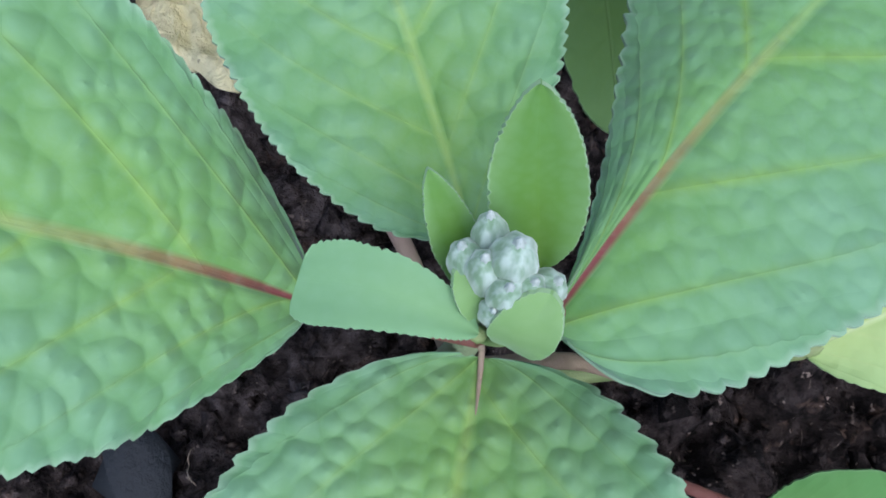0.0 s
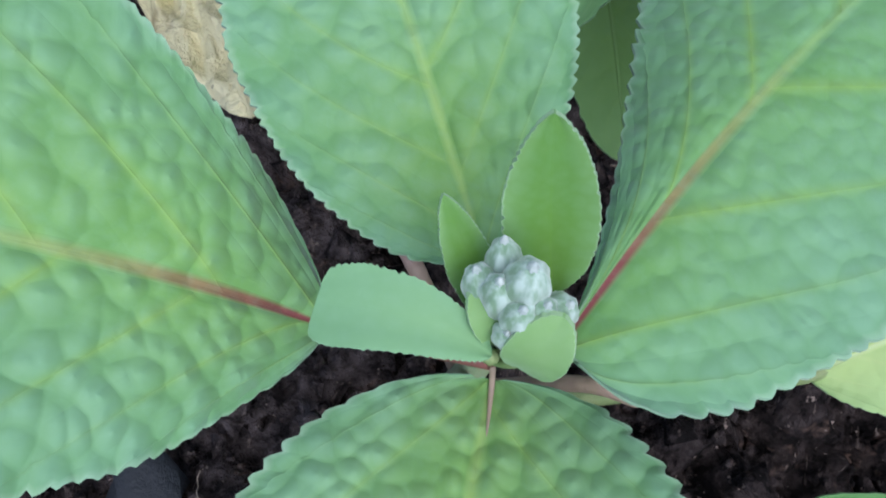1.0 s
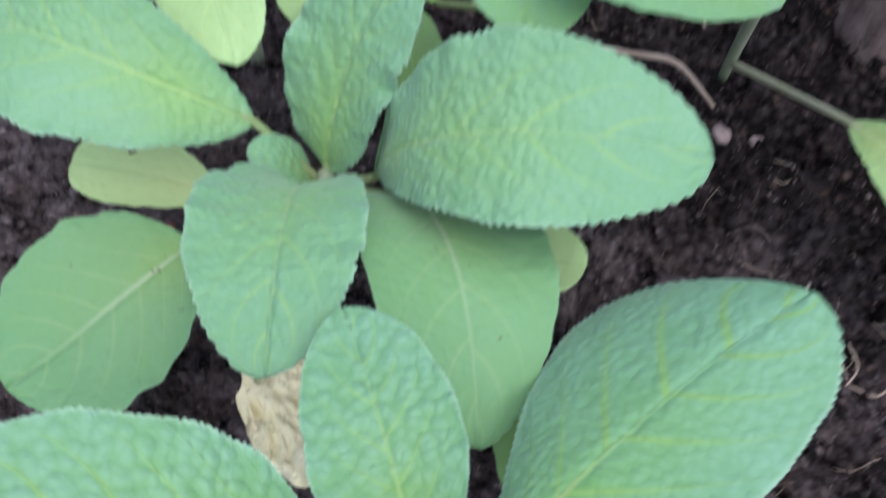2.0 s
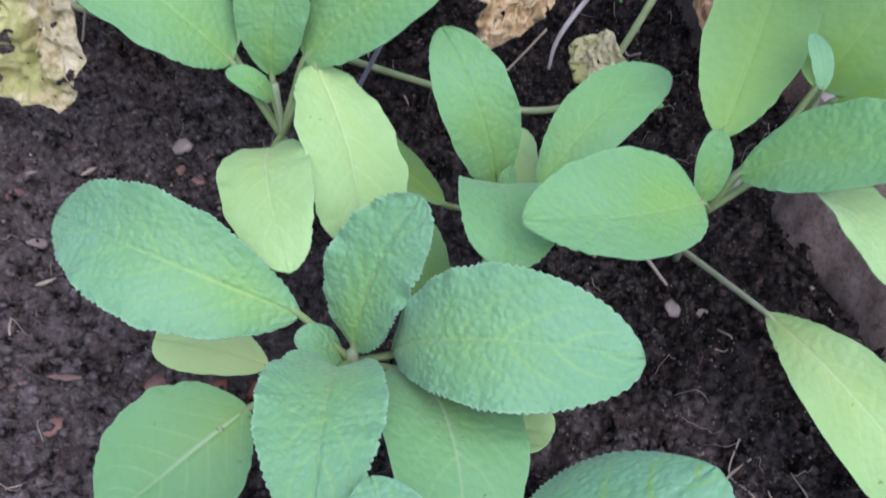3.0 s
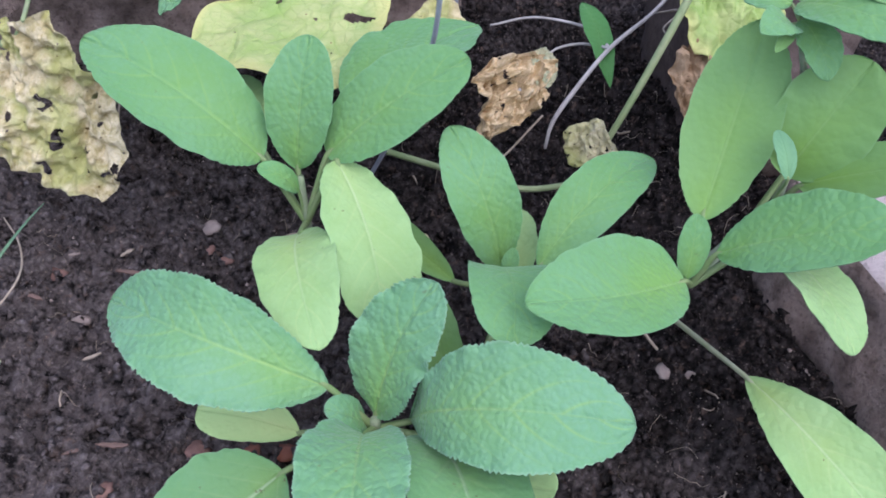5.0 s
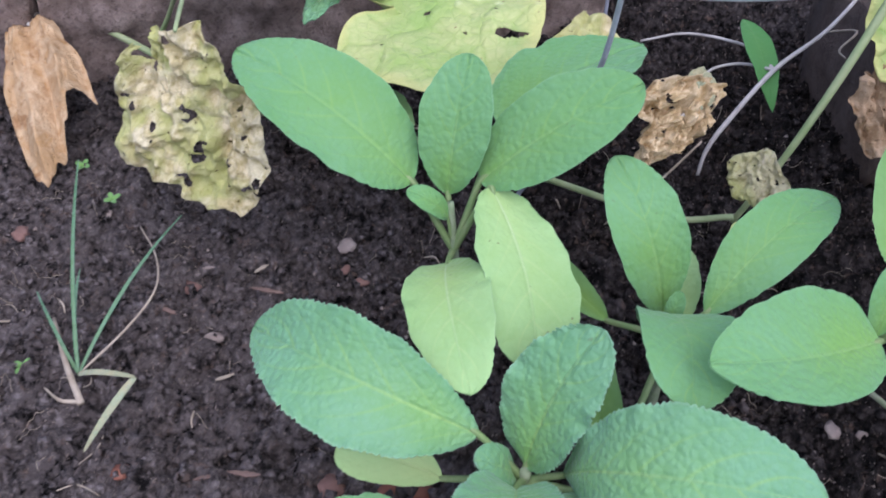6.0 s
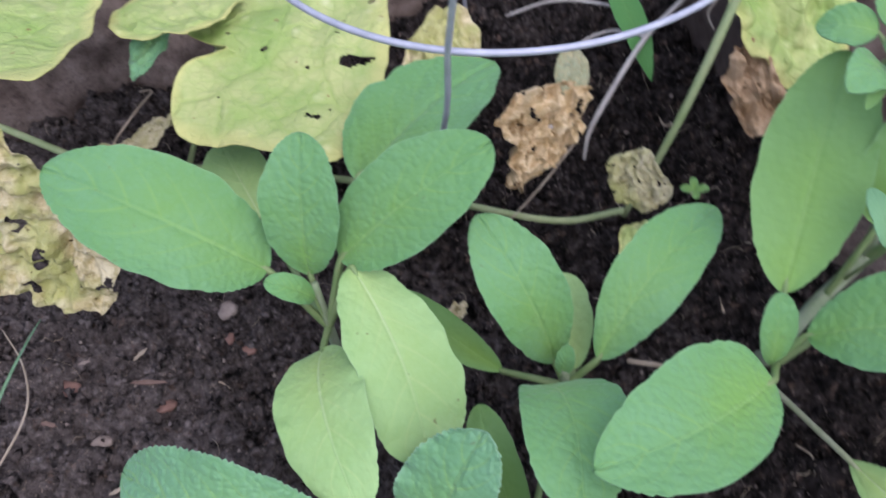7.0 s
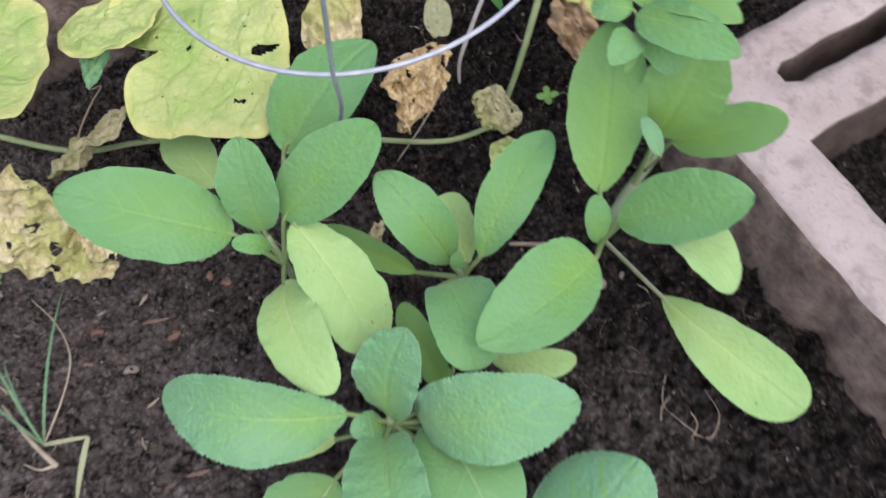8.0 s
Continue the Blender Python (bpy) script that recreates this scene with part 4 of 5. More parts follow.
def scrap(name, centre, ax, ay, material, crumple=0.25, ragged=0.18, holes=0.0, seed=1, radii=None, rings=34, spokes=84, freq=2.2, thick=0.0004, origin=None, droop=0.0):
    """A broad leaf about a centre: ax and ay span its plane; radii gives its outline as (degrees, reach); crumple folds it, holes eat it away."""
    c, ax, ay = np.array(centre, float), np.array(ax, float), np.array(ay, float)
    n = np.cross(ax, ay)
    n /= np.linalg.norm(n)
    size = 0.5 * (np.linalg.norm(ax) + np.linalg.norm(ay))
    rnd = random.Random(seed)
    off = Vector((rnd.uniform(-20, 20), rnd.uniform(-20, 20), rnd.uniform(-20, 20)))
    org = np.array(origin if origin is not None else (0, 0, 0), float)
    if radii:
        deg = [d for d, _ in radii]
        rad = [r for _, r in radii]
        deg, rad = [deg[-1] - 360] + deg + [deg[0] + 360], [rad[-1]] + rad + [rad[0]]
    verts, uvs = [], []
    for i in range(rings + 1):
        f = i / rings
        for k in range(spokes):
            a = 2 * math.pi * k / spokes
            reach = np.interp(math.degrees(a), deg, rad) if radii else 1.0
            reach *= 1 + ragged * (0.8 * smooth_noise((math.cos(a) * 1.5, math.sin(a) * 1.5, 0), off, 2) + 0.22 * smooth_noise((math.cos(a) * 5, math.sin(a) * 5, 2), off, 2))
            x, y = f * reach * math.cos(a), f * reach * math.sin(a)
            fold = smooth_noise((x * freq * 0.8, y * freq * 0.8, 5), off, 3)
            ridge = 1 - 2 * abs(smooth_noise((x * freq * 0.9, y * freq * 0.9, 9), off, 1)) + 0.25 * smooth_noise((x * freq * 4, y * freq * 4, 17), off, 2)
            h = crumple * size * (0.75 * fold + 0.35 * ridge * min(1, f * 2)) - droop * size * f * f
            sx = crumple * 0.3 * smooth_noise((x * freq * 0.7, y * freq * 0.7, 13), off, 1)
            verts.append(c + ax * (x + sx) + ay * (y - sx) + n * h - org)
            uvs.append((min(1, 0.15 + 0.85 * f), 0.5 + 0.45 * math.sin(a * 2.5) * f))
    count = len(verts)
    allv = verts + [p - n * thick for p in verts]
    faces = []
    kept = set()
    for i in range(rings):
        for k in range(spokes):
            p, q = i * spokes + k, i * spokes + (k + 1) % spokes
            mid = (verts[p] + verts[q]) / 2 + org - c
            x, y = mid @ ax / (ax @ ax), mid @ ay / (ay @ ay)
            if holes and i > 3 and smooth_noise((x * 4.6, y * 4.6, 21), off, 2) > 0.62 - holes:
                continue
            kept.add((i, k))
            faces.append((p, p + spokes, q + spokes, q))
            faces.append((count + p, count + q, count + q + spokes, count + p + spokes))
    for i, k in kept:
        p, q = i * spokes + k, i * spokes + (k + 1) % spokes
        if (i + 1, k) not in kept:
            faces.append((p + spokes, count + p + spokes, count + q + spokes, q + spokes))
        if i and (i - 1, k) not in kept:
            faces.append((p, q, count + q, count + p))
    return mesh_of(name, allv, faces, material, uvs=uvs + uvs)


def loose(name, me, label, category, group="", stalk=None):
    ob = tagged(new(name, me), label, category, group)
    if stalk:
        part("stalk", tube(stalk, [0.0011, 0.0009, 0.0007], 8, TWIG, "stalk"), ob)
    return ob


vine = Plant("cucumber_vine", (0.06, 0.382, 0.0), "creeping cucumber vine with yellow mottled leaves and a thin green stem", "vine")
vine.stem([(-0.42, 0.452, 0.05), (-0.315, 0.433, 0.025), (-0.237, 0.411, 0.012), (-0.183, 0.411, 0.012), (-0.097, 0.406, 0.012), (-0.031, 0.390, 0.014), (0.029, 0.380, 0.012), (0.065, 0.382, 0.02)],
          [0.0024, 0.0022, 0.0020, 0.0018], VINE)
vine.stem([(0.065, 0.382, 0.016), (0.079, 0.390, 0.05), (0.093, 0.404, 0.085), (0.110, 0.430, 0.125), (0.13, 0.47, 0.17)], [0.0017, 0.0019, 0.0023, 0.0022], VINE)
vine.stem([(-0.141, 0.427, 0.088), (-0.16, 0.45, 0.07), (-0.183, 0.411, 0.014)], [0.0016, 0.0018], VINE, "petiole")
HEART = [(0, 1.0), (30, 1.02), (55, 1.16), (85, 0.86), (115, 0.82), (140, 0.52), (158, 0.33), (172, 0.10), (184, 0.10), (196, 0.34), (215, 0.70), (250, 0.85), (290, 1.05), (330, 1.12)]


def heart_leaf(centre, ax, ay, material, seed, label, **more):
    me = scrap("leaf", centre, ax, ay, material, crumple=0.10, ragged=0.06, radii=HEART, seed=seed, rings=72, spokes=220, freq=1.6, origin=vine.at, **more)
    return part("leaf", me, vine.ob, label)


heart_leaf((-0.135, 0.421, 0.090), (0.078, -0.004, 0.004), (0.008, -0.074, -0.006), YELLOW, 5, "large yellow-green mottled vine leaf with small holes", holes=0.02, droop=0.08)
heart_leaf((-0.258, 0.411, 0.118), (0.050, 0.012, -0.010), (0.014, -0.066, 0.012), YELLOW, 8, "yellow mottled vine leaf", holes=0.0, droop=0.1)
part("leaf", scrap("leaf", (0.137, 0.447, 0.118), (0.030, 0.016, -0.002), (0.012, -0.040, -0.030), YELLOW, crumple=0.3, ragged=0.2, seed=31, origin=vine.at), vine.ob, "half-dead yellow and brown vine leaf")
part("leaf", scrap("leaf", (0.122, 0.405, 0.088), (0.013, 0.0, -0.004), (0.004, -0.014, -0.018), WITHERED, crumple=0.5, ragged=0.35, seed=34, origin=vine.at), vine.ob, "shrivelled brown leaf end")

part("leaf", scrap("leaf", (-0.176, 0.446, 0.098), (0.034, 0.006, 0.0), (0.002, -0.030, 0.006), YELLOW, crumple=0.12, ragged=0.10, seed=61, origin=vine.at), vine.ob, "yellow-green mottled vine leaf")
part("leaf", scrap("leaf", (-0.186, 0.424, 0.092), (0.010, 0.004, 0.002), (-0.002, -0.016, -0.006), SAGE, crumple=0.25, ragged=0.15, seed=63, origin=vine.at), vine.ob, "small drooping grey-green vine leaf")
hanging = part("dead_leaf", scrap("dead_leaf", (-0.217, 0.304, 0.088), (0.045, 0.002, 0.0), (0.0, -0.014, -0.052), DRY, crumple=0.24, ragged=0.07, holes=0.15, seed=3, rings=110, spokes=260, freq=3.4, origin=vine.at,
      radii=[(11, 0.95), (22, 1.11), (35, 1.12), (44, 1.17), (54, 1.15), (62, 0.98), (78, 0.87), (97, 0.80), (108, 0.74), (132, 0.88), (142, 0.98), (156, 0.92), (177, 0.75), (199, 0.80), (215, 0.84), (235, 0.85), (257, 0.88), (284, 0.96), (296, 0.86), (315, 0.70), (326, 0.76), (341, 0.86)]), vine.ob,
      "large crumpled yellow-brown dead leaf with ragged holes hanging from the vine")
part("petiole", tube([np.array(q) - vine.at for q in ((-0.210, 0.304, 0.140), (-0.2345, 0.36, 0.128), (-0.27, 0.41, 0.0935), (-0.30, 0.436, 0.05), (-0.315, 0.433, 0.025))], [0.0010, 0.0014, 0.0017], 8, VINE, "petiole"), hanging)
loose("dry_leaf", scrap("dry_leaf", (-0.208, 0.393, 0.046), (0.031, 0.010, 0.012), (-0.004, -0.020, 0.006), OLIVE, crumple=0.35, ragged=0.25, seed=12),
      "curled dead leaf edge, greenish yellow and brown", "dead leaf", "dead leaves on the soil")


def pleated_leaf(name, top, foot, width, pleats, depth, material, seed, thick=0.0005):
    """A withered leaf folded lengthwise into pleats, narrow at its stalk, with a torn, uneven lower end."""
    b, t, length, v, n = leaf_frame(top, foot, 0.0)
    off = Vector((seed * 1.7, seed * 0.9, 0))
    nu, nv = 70, 60
    verts, uvs, faces = [], [], []
    for i in range(nu + 1):
        s = i / nu
        spread = width * (0.55 + 0.45 * min(1, s * 1.5) ** 0.8) * (1 + 0.10 * noise.noise(Vector((s * 5, 0, 3)) + off))
        for j in range(nv + 1):
            q = 2 * j / nv - 1
            end = 1 + 0.20 * noise.noise(Vector((q * 2.1, 4, 0)) + off) + 0.06 * noise.noise(Vector((q * 8, 4, 0)) + off) - 0.10 * q * q + 0.16 * math.tanh(4 * q - 0.6)
            f = s * end
            h = depth * (1 - abs(2 * (((q + 1) / 2 * pleats + 0.25 * noise.noise(Vector((f * 2, q, 0)) + off)) % 1) - 1)) * min(1, 0.35 + s)
            h += 0.003 * noise.fractal(Vector((f * 4, q * 3, 6)) + off, 0.8, 2.0, 3) + 0.16 * length * f * (1 - f)
            verts.append(b + (t - b) * f + v * (q * spread) + n * h)
            uvs.append((s, (q + 1) / 2))
    m, count = nv + 1, len(verts)
    verts += [p - n * thick for p in verts]
    for i in range(nu):
        for j in range(nv):
            k = i * m + j
            faces += [(k, k + m, k + m + 1, k + 1), (count + k, count + k + 1, count + k + m + 1, count + k + m)]
    ring = [j for j in range(m)] + [i * m + nv for i in range(1, nu + 1)] + [nu * m + j for j in range(nv - 1, -1, -1)] + [i * m for i in range(nu - 1, 0, -1)]
    faces += [(p, q, count + q, count + p) for p, q in zip(ring, ring[1:] + ring[:1])]
    return mesh_of(name, verts, faces, material, uvs=uvs + uvs)


loose("dry_leaf", pleated_leaf("dry_leaf", (-0.392, 0.419, 0.042), (-0.325, 0.341, 0.012), 0.026, 2, 0.012, BROWN, 7),
      "folded orange-brown dead leaf lying on the soil", "dead leaf", "dead leaves on the soil",
      stalk=[(-0.390, 0.417, 0.043), (-0.394, 0.430, 0.042), (-0.398, 0.446, 0.034)])
loose("dry_leaf", scrap("dry_leaf", (0.024, 0.375, 0.083), (0.017, 0.006, -0.004), (-0.006, -0.018, -0.016), TAN, crumple=0.62, ragged=0.14, holes=0.06, seed=23, rings=80, spokes=180, freq=3.6,
      radii=[(4, 1.02), (36, 0.85), (63, 0.74), (94, 1.05), (120, 1.18), (150, 1.05), (170, 0.92), (197, 1.5), (215, 1.45), (240, 1.2), (274, 0.95), (311, 1.08), (338, 0.98)]),
      "shrivelled tan dead leaf hanging over the vine", "dead leaf", "dead leaves on the soil",
      stalk=[(0.024, 0.378, 0.084), (0.030, 0.386, 0.086), (0.035, 0.394, 0.084)])
loose("dry_leaf", scrap("dry_leaf", (0.066, 0.366, 0.062), (0.012, -0.006, 0.006), (-0.001, -0.012, -0.012), OLIVE, crumple=0.32, ragged=0.10, holes=0.05, seed=27, rings=50, spokes=130, freq=2.0,
      radii=[(12, 1.5), (48, 1.05), (104, 0.74), (155, 0.88), (212, 1.16), (235, 0.92), (305, 1.0), (345, 1.1)]),
      "small curled dead leaf with a pale rim beside the vine", "dead leaf", "dead leaves on the soil")
loose("dry_leaf", scrap("dry_leaf", (0.070, 0.345, 0.040), (0.009, -0.006, 0.0), (-0.006, -0.014, 0.0), YELLOW, crumple=0.3, ragged=0.2, seed=29),
      "small yellow-brown dead leaf under the sage", "dead leaf", "dead leaves on the soil")
loose("dry_leaf", scrap("dry_leaf", (-0.036, 0.456, 0.058), (0.020, 0.010, 0.0), (0.004, -0.026, -0.014), DRY, crumple=0.35, ragged=0.2, seed=41),
      "pale tan dead leaf behind the sage plant", "dead leaf", "dead leaves on the soil")
loose("dry_leaf", scrap("dry_leaf", (0.036, 0.460, 0.046), (0.009, 0.005, 0.0), (0.003, -0.014, -0.006), STRAW, crumple=0.25, ragged=0.12, seed=43),
      "grey withered leaf on the soil", "dead leaf", "dead leaves on the soil")
loose("dry_leaf", scrap("dry_leaf", (-0.0122, 0.1126, 0.022), (0.0122, 0.002, 0.004), (-0.0117, 0.0232, -0.002), CREAM, crumple=0.25, ragged=0.14, seed=51, rings=44, spokes=100),
      "speckled tan dead leaf under the sage leaves", "dead leaf", "dead leaves on the soil")
loose("dry_leaf", scrap("dry_leaf", (-0.018, 0.307, 0.028), (0.005, 0.003, 0.0), (0.0, -0.009, 0.004), DRY, crumple=0.5, ragged=0.3, seed=57),
      "tiny crumpled dead leaf between the plants", "dead leaf", "dead leaves on the soil")

twig = Plant("twig", (0.046, 0.436, 0.0), "bare grey forked twig leaning over the soil", "twig")
twig.stem([(0.045, 0.434, 0.002), (0.047, 0.440, 0.018), (0.056, 0.453, 0.032), (0.077, 0.483, 0.052), (0.102, 0.502, 0.072), (0.122, 0.53, 0.09)], [0.0010, 0.0016, 0.0014, 0.0011], TWIG, "branch")
twig.stem([(0.077, 0.483, 0.052), (0.060, 0.500, 0.042), (0.044, 0.494, 0.040), (0.036, 0.486, 0.036)], [0.0011, 0.0009, 0.0007], TWIG, "branch")
twig.stem([(0.077, 0.483, 0.052), (0.064, 0.520, 0.042), (0.026, 0.532, 0.038), (-0.005, 0.527, 0.03)], [0.0011, 0.0010, 0.0008], TWIG, "branch")
twig.leaf((0.056, 0.530, 0.055), (0.0815, 0.468, 0.032), 0.0085, DEEP, a=0.75, b=0.9, bend=0.15, pucker=0.4, label="single drooping green leaf")

# ---- grass tuft ----
CROWN = (-0.2380, 0.1979, 0.0060)
tuft = Plant("grass_tuft", (CROWN[0], CROWN[1], 0.0), "small uprooted grass tuft with green and straw blades on the soil", "grass")
for tip, width, mat, bend in (((-0.262, 0.275, 0.075), 0.0010, GRASS, 0.06), ((-0.2239, 0.2930, 0.0300), 0.0010, GRASS, 0.08), ((-0.2636, 0.2510, 0.0200), 0.0010, GRASS, 0.1), ((-0.2847, 0.2381, 0.0100), 0.0009, GRASS, 0.05)):
    tuft.leaf(CROWN, tip, width, mat, bend=bend, a=0.2, b=0.5, pucker=0.0, tooth=0.0, teeth=2, grid=(30, 6), name="blade")
tuft.leaf(CROWN, (-0.2040, 0.1965, 0.0180), 0.0014, STRAW, bend=0.12, a=0.2, b=0.3, pucker=0.0, tooth=0.0, teeth=2, grid=(30, 6), name="blade")
tuft.leaf((-0.2042, 0.1967, 0.0175), (-0.2143, 0.1603, 0.0040), 0.0019, STRAW, bend=0.05, a=0.2, b=0.5, pucker=0.0, tooth=0.0, teeth=2, grid=(30, 6), name="blade")
tuft.stem([CROWN, (-0.2256, 0.2270, 0.0120), (-0.2216, 0.2512, 0.0160), (-0.2351, 0.2762, 0.0120), (-0.2577, 0.2993, 0.0060)], [0.0007, 0.0006, 0.0004], STRAND, "stalk")
tuft.stem([(-0.2700, 0.2276, 0.0040), (-0.2452, 0.2000, 0.0080), (-0.2291, 0.1839, 0.0040)], [0.0009, 0.0015, 0.0019], STRAND, "stalk")
tuft.stem([(-0.2303, 0.1847, 0.0040), (-0.2402, 0.1830, 0.0040), (-0.2515, 0.1879, 0.0030)], [0.0012, 0.0009, 0.0005], STRAND, "root")


# ---- pebbles, crumbs and threads on the soil ----
def pebble_mesh(name, seed, material, size):
    bm = bmesh.new()
    bmesh.ops.create_icosphere(bm, subdivisions=2, radius=1)
    off = Vector((seed * 3.1, seed, 0))
    for vert in bm.verts:
        k = 1 + 0.55 * noise.noise(vert.co * 1.2 + off) + 0.25 * noise.noise(vert.co * 3 + off)
        vert.co = Vector((vert.co.x * size * k, vert.co.y * size * 0.75 * k, vert.co.z * size * 0.38 * k))
    me = bpy.data.meshes.new(name)
    bm.to_mesh(me)
    bm.free()
    me.materials.append(material)
    me.polygons.foreach_set("use_smooth", [True] * len(me.polygons))
    return me


def pebble(x, y, size, material=PEBBLE, seed=1, label="small dull pinkish pebble on dark soil"):
    ob = tagged(new("pebble", pebble_mesh("pebble", seed, material, size)), label, "pebble", "pebbles on the soil")
    ob.matrix_basis = pose(x, y, ground_height(x, y) + 0.2 * size, 0, 0, seed * 71)


pebble(-0.143, 0.323, 0.0065, PEBBLE, 1, "pale pinkish pebble on dark soil")
pebble(-0.215, 0.273, 0.0060, PEBBLE_RED, 2, "reddish brown pebble on dark soil")
pebble(-0.191, 0.246, 0.0055, PEBBLE, 3)
pebble(-0.137, 0.305, 0.0035, PEBBLE_RED, 4)
pebble(-0.126, 0.298, 0.0040, PEBBLE_RED, 5)
pebble(-0.286, 0.309, 0.0035, PEBBLE, 6)
pebble(-0.324, 0.280, 0.0060, PEBBLE_RED, 7)
pebble(0.137, 0.273, 0.0030, PEBBLE, 8)
pebble(0.121, 0.266, 0.0045, PEBBLE, 9)
pebble(0.190, 0.323, 0.0055, PEBBLE_RED, 10)
pebble(-0.134, 0.147, 0.0050, PEBBLE_RED, 11)
pebble(-0.100, 0.176, 0.0085, PEBBLE_RED, 12, "broad reddish brown stone beside the sage")
pebble(-0.060, 0.186, 0.0060, PAPER, 13, "orange-brown clay fragment under the leaves")
pebble(-0.075, 0.180, 0.0050, PAPER, 14, "orange-brown clay fragment under the leaves")
pebble(-0.258, 0.232, 0.0040, PAPER, 15, "orange-red fragment in the soil")
pebble(-0.195, 0.158, 0.0050, PAPER, 16, "orange-red fragment in the soil")
pebble(-0.010, 0.031, 0.0080, SLATE, 17, "dark blue-grey stone in the soil")


def bark_chip(x, y, length, width, turn, material, seed, label):
    """A thin curled flake of bark or straw with ragged ends, lying on the soil."""
    rnd = random.Random(seed)
    nu, nv = 9, 4
    verts, faces = [], []
    for i in range(nu + 1):
        f = i / nu
        half = width / 2 * (0.15 + 0.85 * math.sin(math.pi * (0.05 + 0.88 * f))) * rnd.uniform(0.7, 1.3)
        for j in range(nv + 1):
            q = 2 * j / nv - 1
            shift = rnd.uniform(-0.5, 0.5) * width * 0.5 if i in (0, nu) else 0.0
            verts.append((length * (f - 0.5) + shift, half * q, 0.0012 + 0.25 * half * (1 - q * q) + 0.06 * length * math.sin(2.5 * f + seed)))
    count, m = len(verts), nv + 1
    verts += [(a, b, c - 0.0007) for a, b, c in verts]
    for i in range(nu):
        for j in range(nv):
            k = i * m + j
            faces.append((k, k + m, k + m + 1, k + 1))
            faces.append((count + k, count + k + 1, count + k + m + 1, count + k + m))
    ring = list(range(m)) + [i * m + nv for i in range(1, nu + 1)] + [nu * m + j for j in range(nv - 1, -1, -1)] + [i * m for i in range(nu - 1, 0, -1)]
    for a, b in zip(ring, ring[1:] + ring[:1]):
        faces.append((b, a, count + a, count + b))
    ob = loose("bark_chip", mesh_of("bark_chip", verts, faces, material), label, "bark chip", "bark chips on the soil")
    ob.matrix_basis = pose(x, y, ground_height(x, y) + 0.001, 0, 0, turn)


bark_chip(-0.182, 0.292, 0.009, 0.0024, 60, STRAND, 1, "small tan flake of bark on dark soil")
bark_chip(-0.170, 0.273, 0.017, 0.0027, 9, TWIG_BARK, 2, "reddish brown strip of bark on dark soil")
bark_chip(-0.140, 0.171, 0.015, 0.0027, 10, TWIG_BARK, 3, "reddish brown strip of bark beside the sage")
bark_chip(-0.172, 0.220, 0.009, 0.0020, 36, STRAND, 4, "small tan flake of bark on dark soil")
bark_chip(-0.212, 0.287, 0.007, 0.0020, 18, PEBBLE, 5, "small grey flake in the soil")
bark_chip(-0.158, 0.166, 0.010, 0.0020, 25, TWIG_BARK, 6, "reddish brown strip of bark beside the sage")
bark_chip(-0.218, 0.250, 0.012, 0.0031, -10, TWIG_BARK, 7, "reddish brown strip of bark on dark soil")
pebble(-0.163, 0.267, 0.0050, PEBBLE_RED, 18)


def crumbs(name, count, low, high, seed, material, label):
    """Loose soil crumbs strewn over the bed, joined."""
    rnd = random.Random(seed)
    base = [(1, 0, 0), (-0.5, 0.87, 0), (-0.5, -0.87, 0), (0.1, 0.1, 0.9), (0.2, -0.1, -0.8)]
    tris = [(0, 1, 3), (1, 2, 3), (2, 0, 3), (1, 0, 4), (2, 1, 4), (0, 2, 4)]
    verts, faces = [], []
    for _ in range(count):
        x, y = rnd.uniform(-0.42, 0.25), rnd.uniform(0.0, 0.62)
        s = low * (high / low) ** (rnd.random() ** 2.2)
        rot = Euler((rnd.uniform(0, 6), rnd.uniform(0, 6), rnd.uniform(0, 6))).to_matrix()
        z = ground_height(x, y) + s * 0.25
        k = len(verts)
        for p in base:
            q = rot @ (Vector(p) * s * rnd.uniform(0.6, 1.25))
            verts.append((x + q.x, y + q.y, z + q.z * 0.8))
        faces += [tuple(k + i for i in t) for t in tris]
    ob = new(name, mesh_of(name, verts, faces, material))
    return tagged(ob, label, "soil", kind="stuff")


crumbs("soil_crumbs", 38000, 0.0008, 0.0050, 3, CRUMB, "loose dark crumbs of soil")
crumbs("grit", 1600, 0.0005, 0.0018, 4, PEBBLE, "pale grit and bark specks in the soil")


def strand(points, radius, label, material=STRAND, name="dead_strand"):
    pts = [(x, y, ground_height(x, y) + z) for x, y, z in points]
    ob = loose(name, tube(pts, [radius, radius, radius * 0.6], 6, material, name), label, "plant debris", "plant debris on the soil")
    return ob


strand([(0.150, 0.200, 0.002), (0.146, 0.184, 0.004), (0.152, 0.170, 0.003), (0.162, 0.164, 0.002)], 0.0004, "thin curled straw-coloured root on the soil")
strand([(0.161, 0.163, 0.002), (0.170, 0.160, 0.006), (0.176, 0.172, 0.006), (0.172, 0.190, 0.004)], 0.0004, "thin curled straw-coloured root on the soil")
strand([(0.158, 0.160, 0.002), (0.163, 0.168, 0.005), (0.160, 0.176, 0.003)], 0.0004, "thin curled straw-coloured root on the soil")
strand([(-0.231, 0.395, 0.003), (-0.229, 0.412, 0.030), (-0.215, 0.430, 0.040), (-0.203, 0.438, 0.046), (-0.207, 0.433, 0.052)], 0.0008, "coiled pale tendril rising from the vine")
strand([(0.040, 0.408, 0.05), (0.020, 0.390, 0.03), (-0.004, 0.372, 0.01)], 0.0007, "thin straw thread beside the dead leaf")
strand([(0.066, 0.298, 0.012), (0.085, 0.294, 0.014), (0.101, 0.289, 0.016), (0.118, 0.279, 0.012)], 0.0013, "pale creeping stalk between two plants")
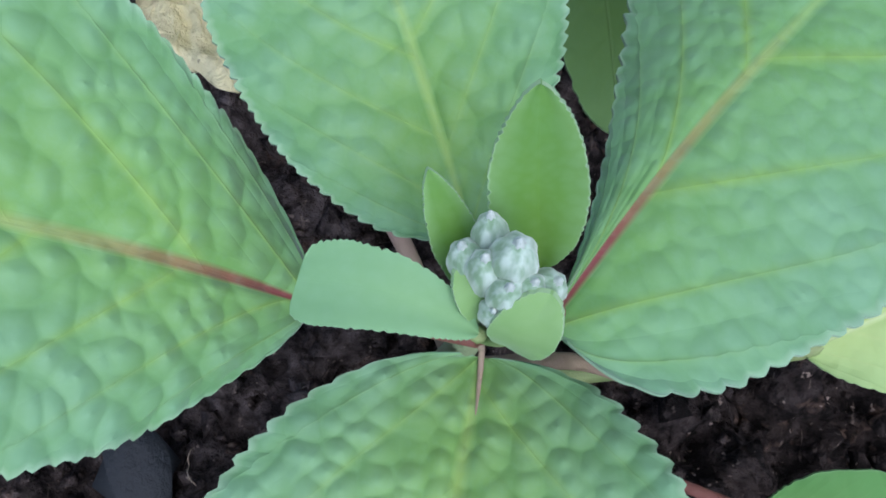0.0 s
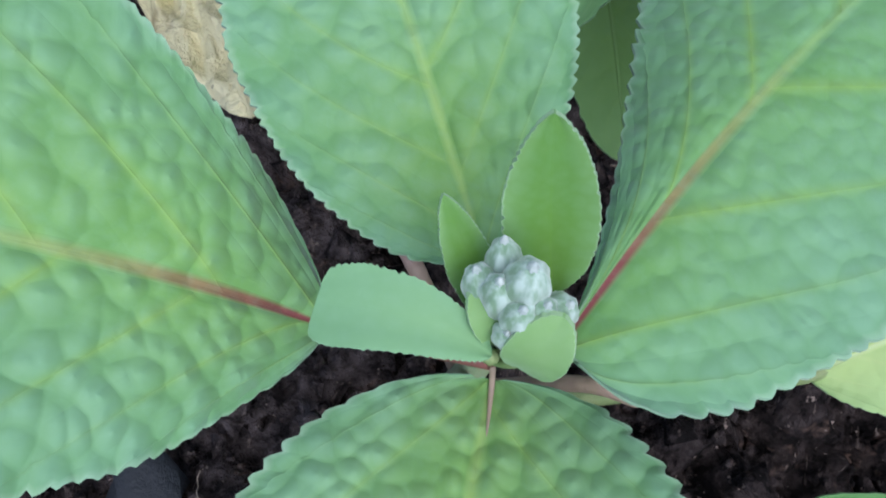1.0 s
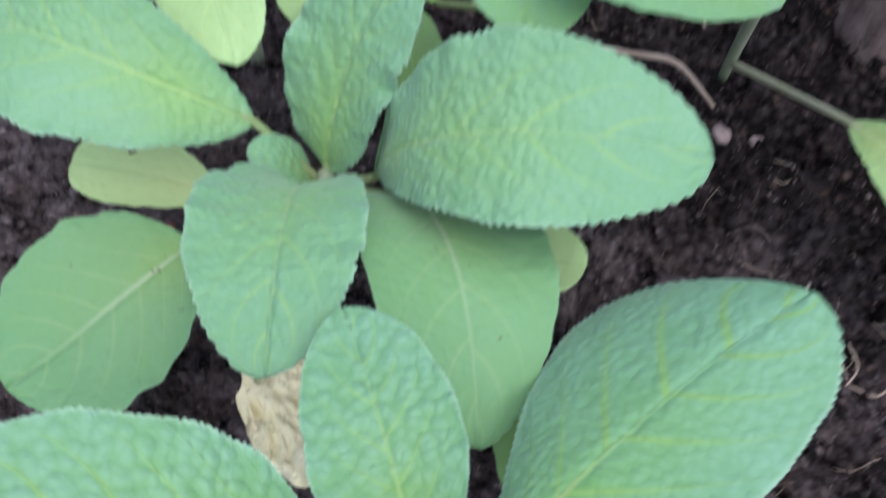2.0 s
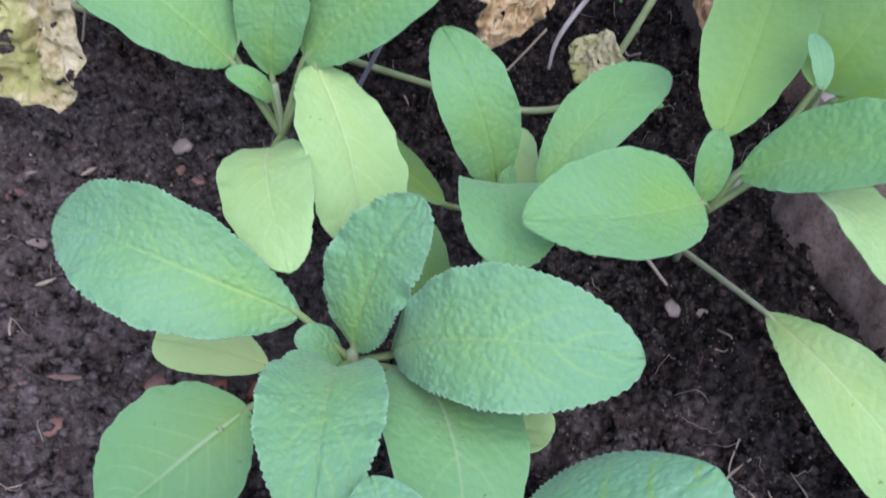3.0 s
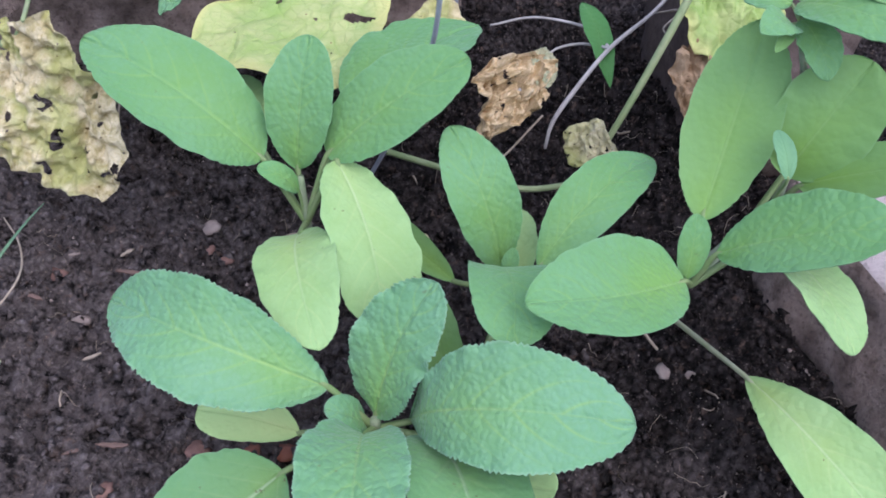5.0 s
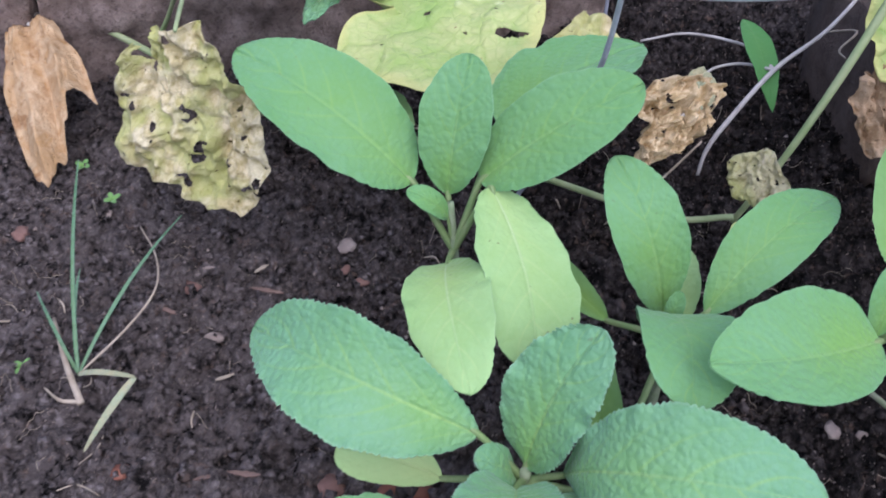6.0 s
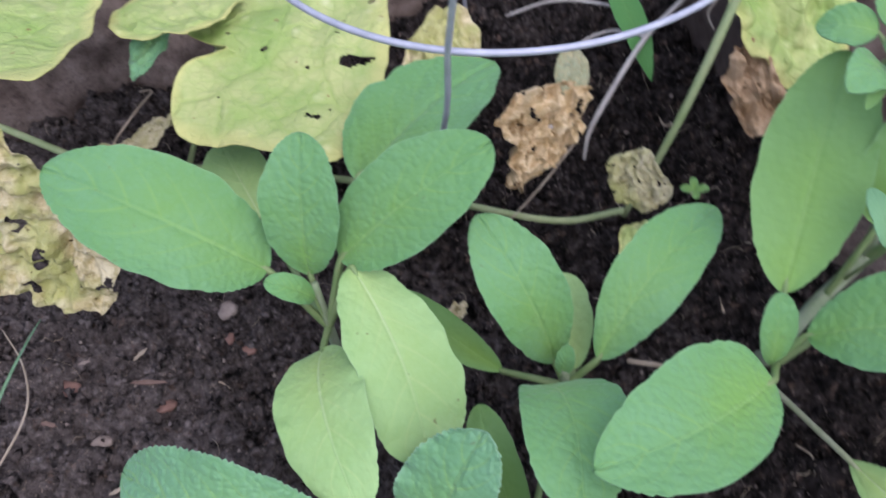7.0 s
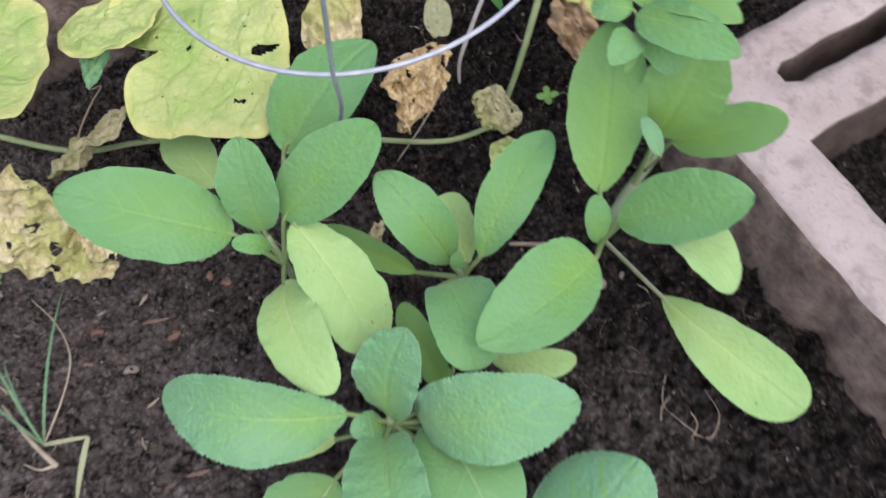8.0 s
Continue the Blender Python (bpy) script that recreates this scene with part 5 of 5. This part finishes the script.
strand([(0.108, 0.540, 0.05), (0.118, 0.500, 0.075), (0.106, 0.470, 0.085), (0.104, 0.440, 0.095)], 0.0008, "thin pale tendril hanging from the vine")
rnd = random.Random(11)
for i in range(46):
    x, y, a, l = rnd.uniform(-0.36, 0.22), rnd.uniform(0.10, 0.50), rnd.uniform(0, 6.28), rnd.uniform(0.006, 0.020)
    c, s = math.cos(a), math.sin(a)
    strand([(x, y, 0.001), (x + 0.5 * l * c - 0.15 * l * s, y + 0.5 * l * s + 0.15 * l * c, 0.0025), (x + l * c, y + l * s, 0.001)], rnd.uniform(0.0003, 0.0008), "bit of straw-coloured plant fibre on the soil")


def fibres(count, seed):
    """Fine pale root threads strewn over the soil, joined."""
    rnd = random.Random(seed)
    verts, faces = [], []
    for _ in range(count):
        x, y, way, size = rnd.uniform(-0.34, 0.24), rnd.uniform(0.0, 0.52), rnd.uniform(0, 6.28), rnd.uniform(0.004, 0.018)
        bow, thick = rnd.uniform(-0.4, 0.4), rnd.uniform(0.00010, 0.00026)
        k = len(verts)
        for i in range(7):
            s = i / 6
            px = x + size * (s * math.cos(way) - bow * 4 * s * (1 - s) * math.sin(way))
            py = y + size * (s * math.sin(way) + bow * 4 * s * (1 - s) * math.cos(way))
            pz = ground_height(px, py) + 0.0012 + 0.002 * s * (1 - s) * 4
            nx, ny = -math.sin(way) * thick, math.cos(way) * thick
            verts += [(px + nx, py + ny, pz), (px - nx, py - ny, pz), (px, py, pz + 1.4 * thick)]
        for i in range(6):
            q = k + 3 * i
            faces += [(q, q + 3, q + 5, q + 2), (q + 2, q + 5, q + 4, q + 1), (q + 1, q + 4, q + 3, q)]
    return tagged(new("root_fibres", mesh_of("root_fibres", verts, faces, STRAND)), "fine pale root threads on dark soil", "plant debris", kind="stuff")


fibres(280, 21)
for x, y in ((-0.286, 0.318), (-0.318, 0.340), (-0.268, 0.196), (0.106, 0.412)):
    weed = Plant("seedling", (x, y, ground_height(x, y)), "tiny green seedling in the soil", "seedling", "seedlings in the soil")
    for k in range(4):
        a, reach = k * 1.57 + x * 30, 0.008 if x > 0 else 0.005
        weed.leaf((x, y, 0.003), (x + reach * math.cos(a), y + reach * math.sin(a), 0.005), 0.3 * reach, SAGE_LIGHT, pucker=0.0, tooth=0.0, grid=(10, 6))

# ---- wire plant support ----
cage = new("plant_support")
cage.location = (0.002, 0.426, 0.0)
tagged(cage, "galvanised wire plant support ring over the bed", "plant support")
ring_pts = [(0.115 * math.cos(a), 0.115 * math.sin(a), 0.19) for a in np.linspace(0, 2 * math.pi, 33)]
part("ring", tube(ring_pts, [0.0014], 10, WIRE, "ring", 4), cage, "bent grey wire ring")
part("leg", tube([(-0.0135 + 0.15 * z, -0.116 - 0.30 * z, 0.195 + z) for z in (0.13, 0.05, 0.0, -0.08)] + [(-0.078, -0.057, -0.03)], [0.0013], 8, WIRE, "leg"), cage)
part("leg", tube([(-0.033, 0.110, 0.21), (-0.033, 0.110, 0.1), (-0.033, 0.110, -0.04)], [0.0013], 8, WIRE, "leg"), cage)
